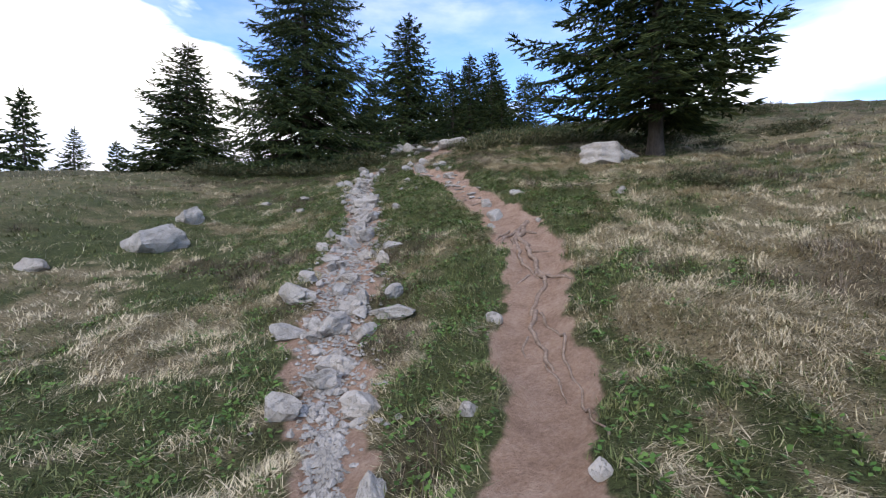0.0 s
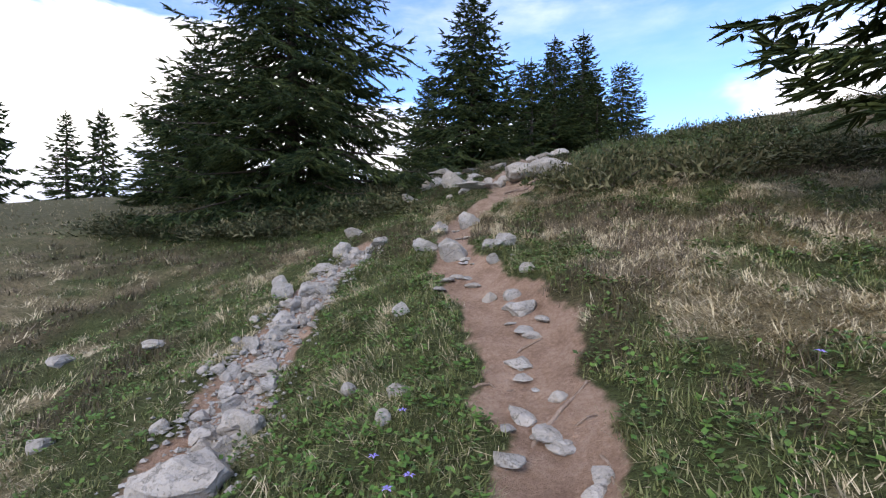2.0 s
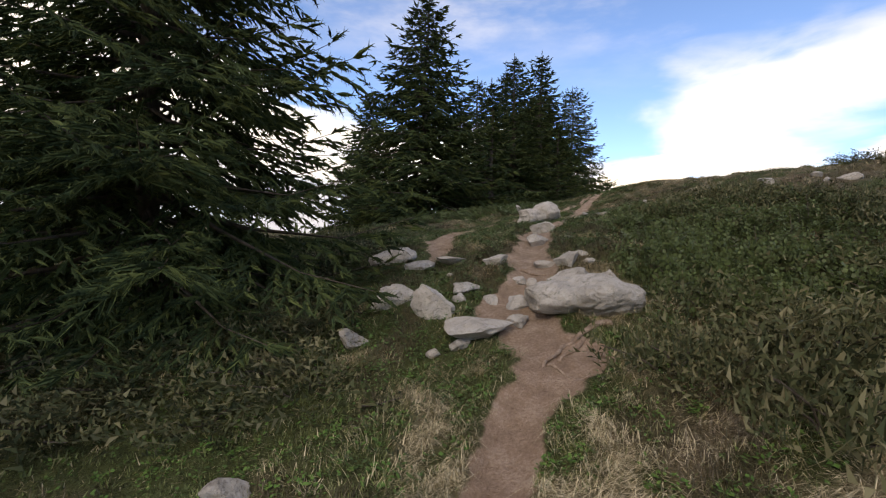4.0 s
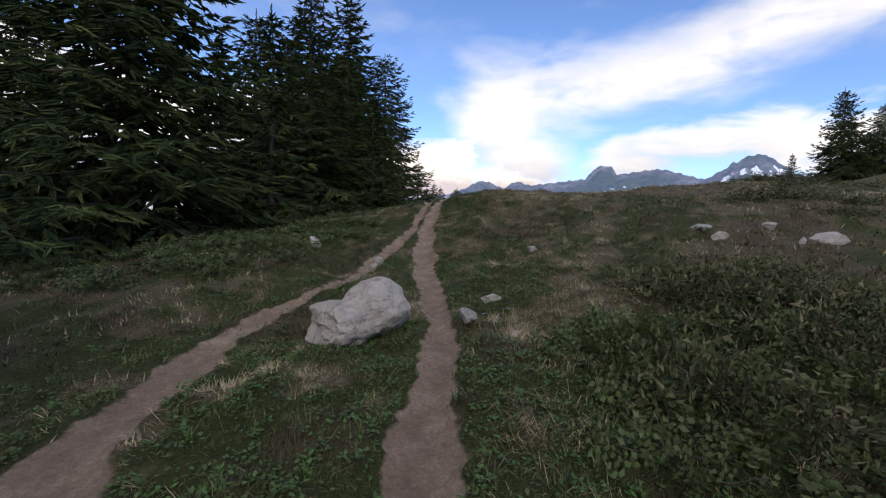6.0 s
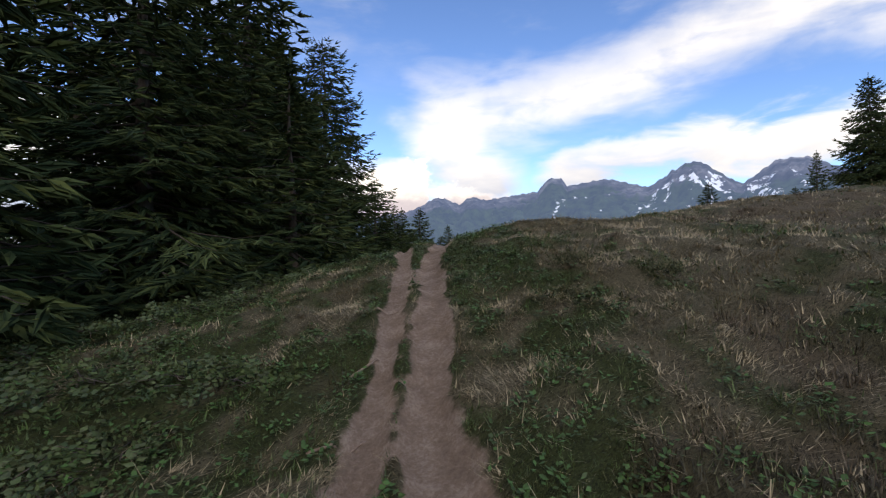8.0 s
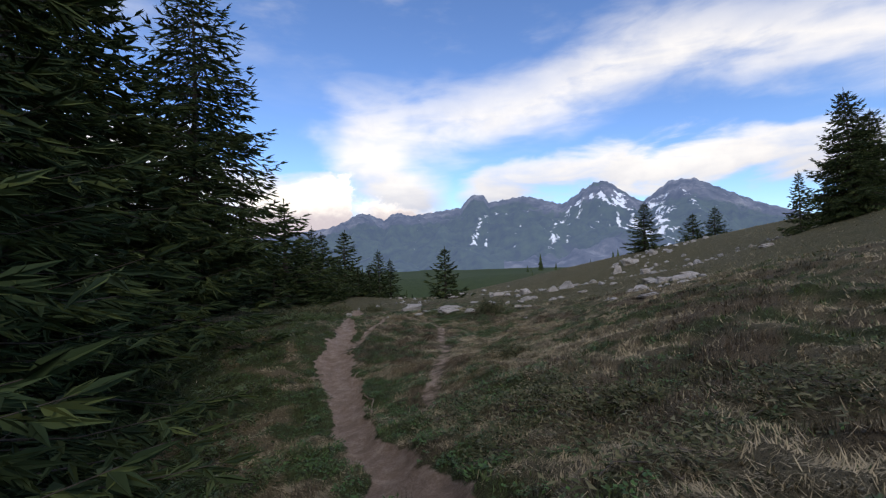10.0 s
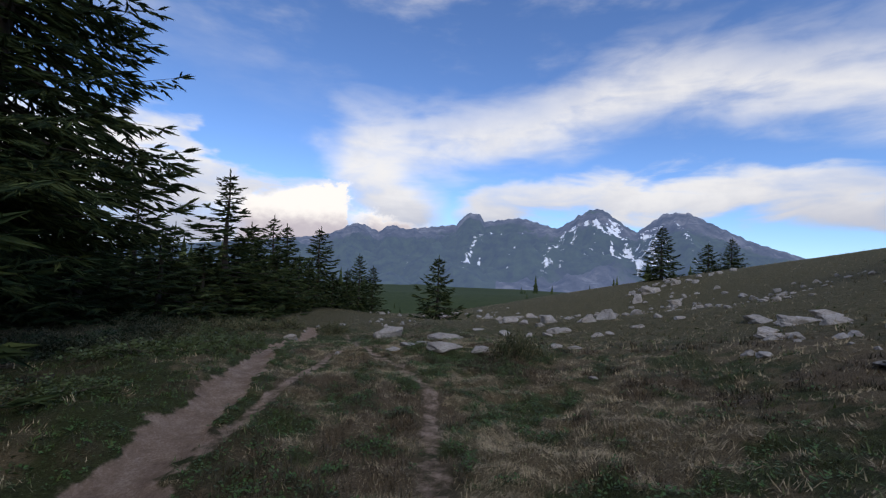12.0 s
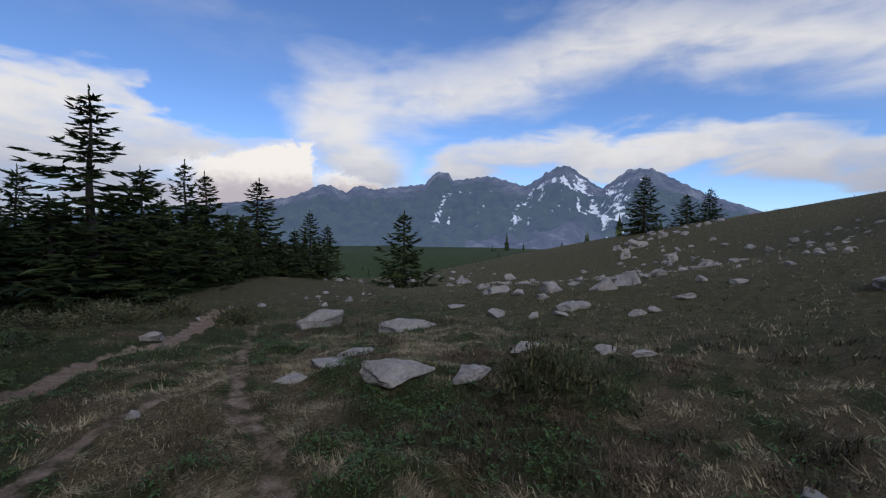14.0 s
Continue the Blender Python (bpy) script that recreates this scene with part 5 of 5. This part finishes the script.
# ---------------------------------------------------------------- grass
WALK_LINE = [(0.2, -0.3), (0.4, 2.5), (0.2, 5.0), (-0.3, 7.5), (-0.3, 9.5), (0.2, 11.8), (1.2, 14.2), (2.3, 17.0), (3.6, 20.0), (5.2, 23.2), (7.0, 25.2), (9.0, 27.3), (10.6, 29.5), (12.5, 32.5)]
rng = np.random.default_rng(20)


def strewn(count, spread, upto, since=0):
    """Random places round the line walked."""
    line = np.array(WALK_LINE)
    i = rng.integers(since, min(upto, len(line) - 1), count)
    u = rng.random((count, 1))
    p = line[i] * (1 - u) + line[i + 1] * u + rng.normal(0, 1, (count, 2)) * spread
    return p[:, 0], p[:, 1]


def blades(name, x, y, heading, lean, length, width, mat, label, arching=False):
    z = ground_height(x, y) - 0.004
    dx, dy = np.cos(heading), np.sin(heading)
    root = np.stack([x, y, z], -1)
    side = np.stack([-dy, dx, 0 * x], -1) * (width / 2)[:, None]
    out = np.stack([dx * np.sin(lean), dy * np.sin(lean), np.cos(lean)], -1)
    if arching:
        mid = root + out * (0.55 * length)[:, None]
        tip = mid + np.stack([dx, dy, -0.45 + 0 * x], -1) * (0.55 * length)[:, None]
        verts, k = np.stack([root - side, root + side, mid + side * 0.8, mid - side * 0.8, tip], 1).reshape(-1, 3), 5
        faces = (np.array([[0, 1, 2], [0, 2, 3], [3, 2, 4]])[None] + (np.arange(len(x)) * 5)[:, None, None]).reshape(-1, 3)
    else:
        verts, k = np.stack([root - side, root + side, root + out * length[:, None]], 1).reshape(-1, 3), 3
        faces = np.arange(len(x) * 3).reshape(-1, 3)
    me = mesh_of(name, verts, faces, mat, flat=True)
    me.attributes.new("dry", "FLOAT", "POINT").data.foreach_set("value", np.repeat(dryness(x, y), k).astype(np.float32))
    tagged(new(name, me), label, "grass", kind="stuff")


def tufts(count, spread, per, scatter, upto=99, since=0):
    """Blade roots gathered in tufts, with a heading shared in each tuft."""
    cx, cy = strewn(count, spread, upto, since)
    x, y = np.repeat(cx, per), np.repeat(cy, per)
    a = rng.random(len(x)) * 2 * np.pi
    d = np.abs(rng.normal(0, scatter, len(x)))
    return x + d * np.cos(a), y + d * np.sin(a), a, np.repeat(rng.random(count), per)


def grow(name, count, spread, per, scatter, length, width, lean, mat, label, dry, arching=False, upto=99, since=0):
    """Blades where the turf is dry or green; dead ones lie in shared swirls."""
    x, y, a, own = tufts(count, spread, per, scatter, upto, since)
    d, h = dryness(x, y), heathy(x, y)
    keep = (rng.random(len(x)) < (0.10 + 0.95 * d if dry else 1.05 - 0.80 * d) * (1 - 0.6 * h)) & (bare(x, y) < 0.45 * rng.random(len(x)) + 0.08)
    if arching:
        keep &= (uphill(x, y) > 0.15) | (y < 12.5)
    x, y, a, own = x[keep], y[keep], a[keep], own[keep]
    n = len(x)
    far = np.clip(np.abs(x - np.interp(y, [q[1] for q in WALK_LINE], [q[0] for q in WALK_LINE])) / 5, 0, 1.5)
    swirl = 9 * lattice(x, y + 0.3 * x, 0.55) + rng.normal(0, 0.55, n)
    lie = np.where(rng.random(n) < (0.75 if dry else 0.15), swirl, a + rng.normal(0, 0.5, n))
    blades(name, x, y, lie, rng.uniform(lean[0], lean[1], n), length * rng.uniform(0.4, 1.3, n) * (0.7 + 0.6 * own), width * rng.uniform(0.7, 1.3, n) * (1 + far), mat, label, arching)


GREEN, MATTED = "short green alpine meadow grass", "matted dry straw-coloured grass"
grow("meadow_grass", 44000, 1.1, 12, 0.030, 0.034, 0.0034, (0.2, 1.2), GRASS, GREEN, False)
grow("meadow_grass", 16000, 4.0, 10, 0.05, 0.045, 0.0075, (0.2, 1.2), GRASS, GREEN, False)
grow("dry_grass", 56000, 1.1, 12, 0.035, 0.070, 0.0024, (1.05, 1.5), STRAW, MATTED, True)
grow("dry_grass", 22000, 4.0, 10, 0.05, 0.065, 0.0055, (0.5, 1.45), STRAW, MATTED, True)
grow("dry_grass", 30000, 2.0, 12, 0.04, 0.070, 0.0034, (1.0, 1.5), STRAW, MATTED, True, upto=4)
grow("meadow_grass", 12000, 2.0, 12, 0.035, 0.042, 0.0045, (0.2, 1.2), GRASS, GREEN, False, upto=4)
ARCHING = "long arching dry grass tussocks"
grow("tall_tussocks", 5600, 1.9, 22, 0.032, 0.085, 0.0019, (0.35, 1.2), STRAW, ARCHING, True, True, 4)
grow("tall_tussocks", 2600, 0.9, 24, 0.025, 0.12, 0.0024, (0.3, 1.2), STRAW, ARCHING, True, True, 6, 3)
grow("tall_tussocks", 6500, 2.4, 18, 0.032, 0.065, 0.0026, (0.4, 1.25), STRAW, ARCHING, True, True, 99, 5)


def herbs(count, spread):
    """Small rosettes of rounded leaves."""
    x, y, a, own = tufts(count, spread, 7, 0.022)
    keep = (bare(x, y) < 0.25) & (dryness(x, y) < 0.55)
    x, y, a = x[keep], y[keep], a[keep]
    n = len(x)
    l, w, lift = rng.uniform(0.014, 0.032, n), rng.uniform(0.008, 0.016, n), rng.uniform(0.01, 0.04, n)
    d, s = np.stack([np.cos(a), np.sin(a), 0.5 * rng.random(n)], -1), np.stack([-np.sin(a), np.cos(a), rng.normal(0, 0.3, n)], -1)
    root = np.stack([x, y, ground_height(x, y) + lift], -1)
    mid = root + d * (l * 0.55)[:, None]
    verts = np.stack([root, mid - s * (w * 0.6)[:, None], root + d * l[:, None], mid + s * (w * 0.6)[:, None]], 1).reshape(-1, 3)
    faces = (np.array([[0, 1, 2], [0, 2, 3]])[None] + (np.arange(n) * 4)[:, None, None]).reshape(-1, 3)
    tagged(new("meadow_herbs", mesh_of("meadow_herbs", verts, faces, HERB, flat=True)), "small round-leaved green meadow herbs", "herbs", kind="stuff")


herbs(30000, 1.5)


def heath(count, spread):
    """Brown dwarf heath: dense wiry sprigs a few centimetres high."""
    cx, cy = strewn(count, spread, 99)
    keep = (heathy(cx, cy) > 0.35) & (bare(cx, cy) < 0.15)
    cx, cy = cx[keep], cy[keep]
    n, per = len(cx), 22
    x, y = np.repeat(cx, per) + rng.normal(0, 0.035, n * per), np.repeat(cy, per) + rng.normal(0, 0.035, n * per)
    far = 1 + np.abs(uphill(x, y)) / 4
    m = len(x)
    blades("dwarf_heath", x, y, rng.random(m) * 6.283, rng.uniform(0.1, 1.1, m), rng.uniform(0.03, 0.085, m), rng.uniform(0.0025, 0.0055, m) * far, HEATH, "brown wiry dwarf heath between the grasses")


heath(26000, 2.2)


def coarse_turf():
    """Tussocks on the far slopes."""
    n = 90000
    x, y = rng.uniform(-30, 60, n), rng.uniform(0, 60, n)
    near = np.abs(x - np.interp(y, [q[1] for q in WALK_LINE], [q[0] for q in WALK_LINE]))
    keep = (near > 4) & (rng.random(n) < np.exp(-near / 16)) & (bare(x, y) < 0.2)
    x, y, near = x[keep], y[keep], near[keep]
    m = len(x)
    blades("far_tussocks", x, y, rng.random(m) * 6.283, rng.uniform(0.4, 1.3, m), rng.uniform(0.05, 0.12, m), 0.010 + near * 0.0012, STRAW, "coarse dry tussock grass on the slopes")


coarse_turf()


# ---------------------------------------------------------------- flowers and seedlings
def flower(x, y, seed):
    r = random.Random(seed)
    f = thing("violet_flower", x, y, "small violet alpine flower in the grass", "flower", "violet flowers")
    part("stem", mesh_of("stem", *tube([(0, 0, -0.01), (0.004, 0.002, 0.03), (0.006, 0, 0.055)], (0.0015, 0.0013, 0.001), 5), HERB), f)
    v, q = [], []
    for k in range(5):
        a, at = k * 1.2566 + r.random(), len(v)
        v += [(0.006, 0, 0.055), (0.006 + 0.010 * math.cos(a - 0.4), 0.010 * math.sin(a - 0.4), 0.060), (0.006 + 0.018 * math.cos(a), 0.018 * math.sin(a), 0.057), (0.006 + 0.010 * math.cos(a + 0.4), 0.010 * math.sin(a + 0.4), 0.060)]
        q.append((at, at + 1, at + 2, at + 3))
    part("blossom", mesh_of("blossom", v, q, PETAL, flat=True), f, "violet petals")


for k, (x, y) in enumerate(((-0.25, 5.72), (-0.2, 5.75), (0.85, 5.6), (0.9, 5.65), (-0.35, 5.9), (1.62, 14.15), (1.66, 14.2), (1.6, 14.28), (1.9, 14.45), (0.95, 6.1), (2.3, 15.2), (-0.3, 6.05))):
    flower(x, y, k)


def seedling(x, y, seed):
    r = random.Random(seed)
    s = thing("sprouting_twig", x, y, "thin sprouting twig with a few dark leaves above the shrubs", "plant", "sprouting twigs")
    h = r.uniform(0.28, 0.42)
    part("stem", mesh_of("stem", *tube([(0, 0, 0), (0.02, 0.01, h * 0.5), (0.01, 0.03, h)], (0.005, 0.004, 0.002), 5), BARK), s)
    starts = [(0.012 + r.gauss(0, 0.015), 0.02 + r.gauss(0, 0.015), h * r.uniform(0.55, 1.0)) for _ in range(9)]
    part("leaf_cluster", mesh_of("leaf_cluster", *laid(leaf_sprig(seed, 4), starts, [(r.gauss(0, 1), r.gauss(0, 1), 0.5) for _ in starts], [(0, 0.2, 1)] * 9, [0.06] * 9), BILBERRY, flat=True), s)


for k, (x, y) in enumerate(((2.75, 11.6), (2.95, 11.75), (3.15, 11.9), (3.4, 12.2), (2.2, 11.3))):
    seedling(x, y, k)


# ---------------------------------------------------------------- far woods
def far_woods():
    v, f = [], []
    r = random.Random(90)
    for k in range(420):
        az, dist = radians(r.uniform(-45, 22)), r.uniform(62, 150)
        if k > 320:
            az, dist = radians(r.uniform(22, 70)), r.uniform(90, 260)
        x, y = 8 + dist * math.sin(az), 25 + dist * math.cos(az)
        h, z = 1.4 + 4.4 * r.random() ** 1.6, float(land(x, y))
        for t in range(7):
            lo, rad, at = h * t / 7.5, 0.25 * h * (1 - t / 7.3), len(v)
            turn = r.random() * 6
            v.append((x, y, z + lo + h * 0.26))
            for q in range(8):
                a = turn + q * 0.7854
                rr = rad * (1.0 if q % 2 else 0.55) * r.uniform(0.8, 1.2)
                v.append((x + rr * math.cos(a), y + rr * math.sin(a), z + lo + r.uniform(-0.03, 0.03) * h))
            f += [(at, at + 1 + q, at + 1 + (q + 1) % 8) for q in range(8)]
    tagged(new("far_woods", mesh_of("far_woods", v, f, NEEDLE, flat=True)), "dark spruce woods on the far slopes", "trees", kind="stuff")


far_woods()
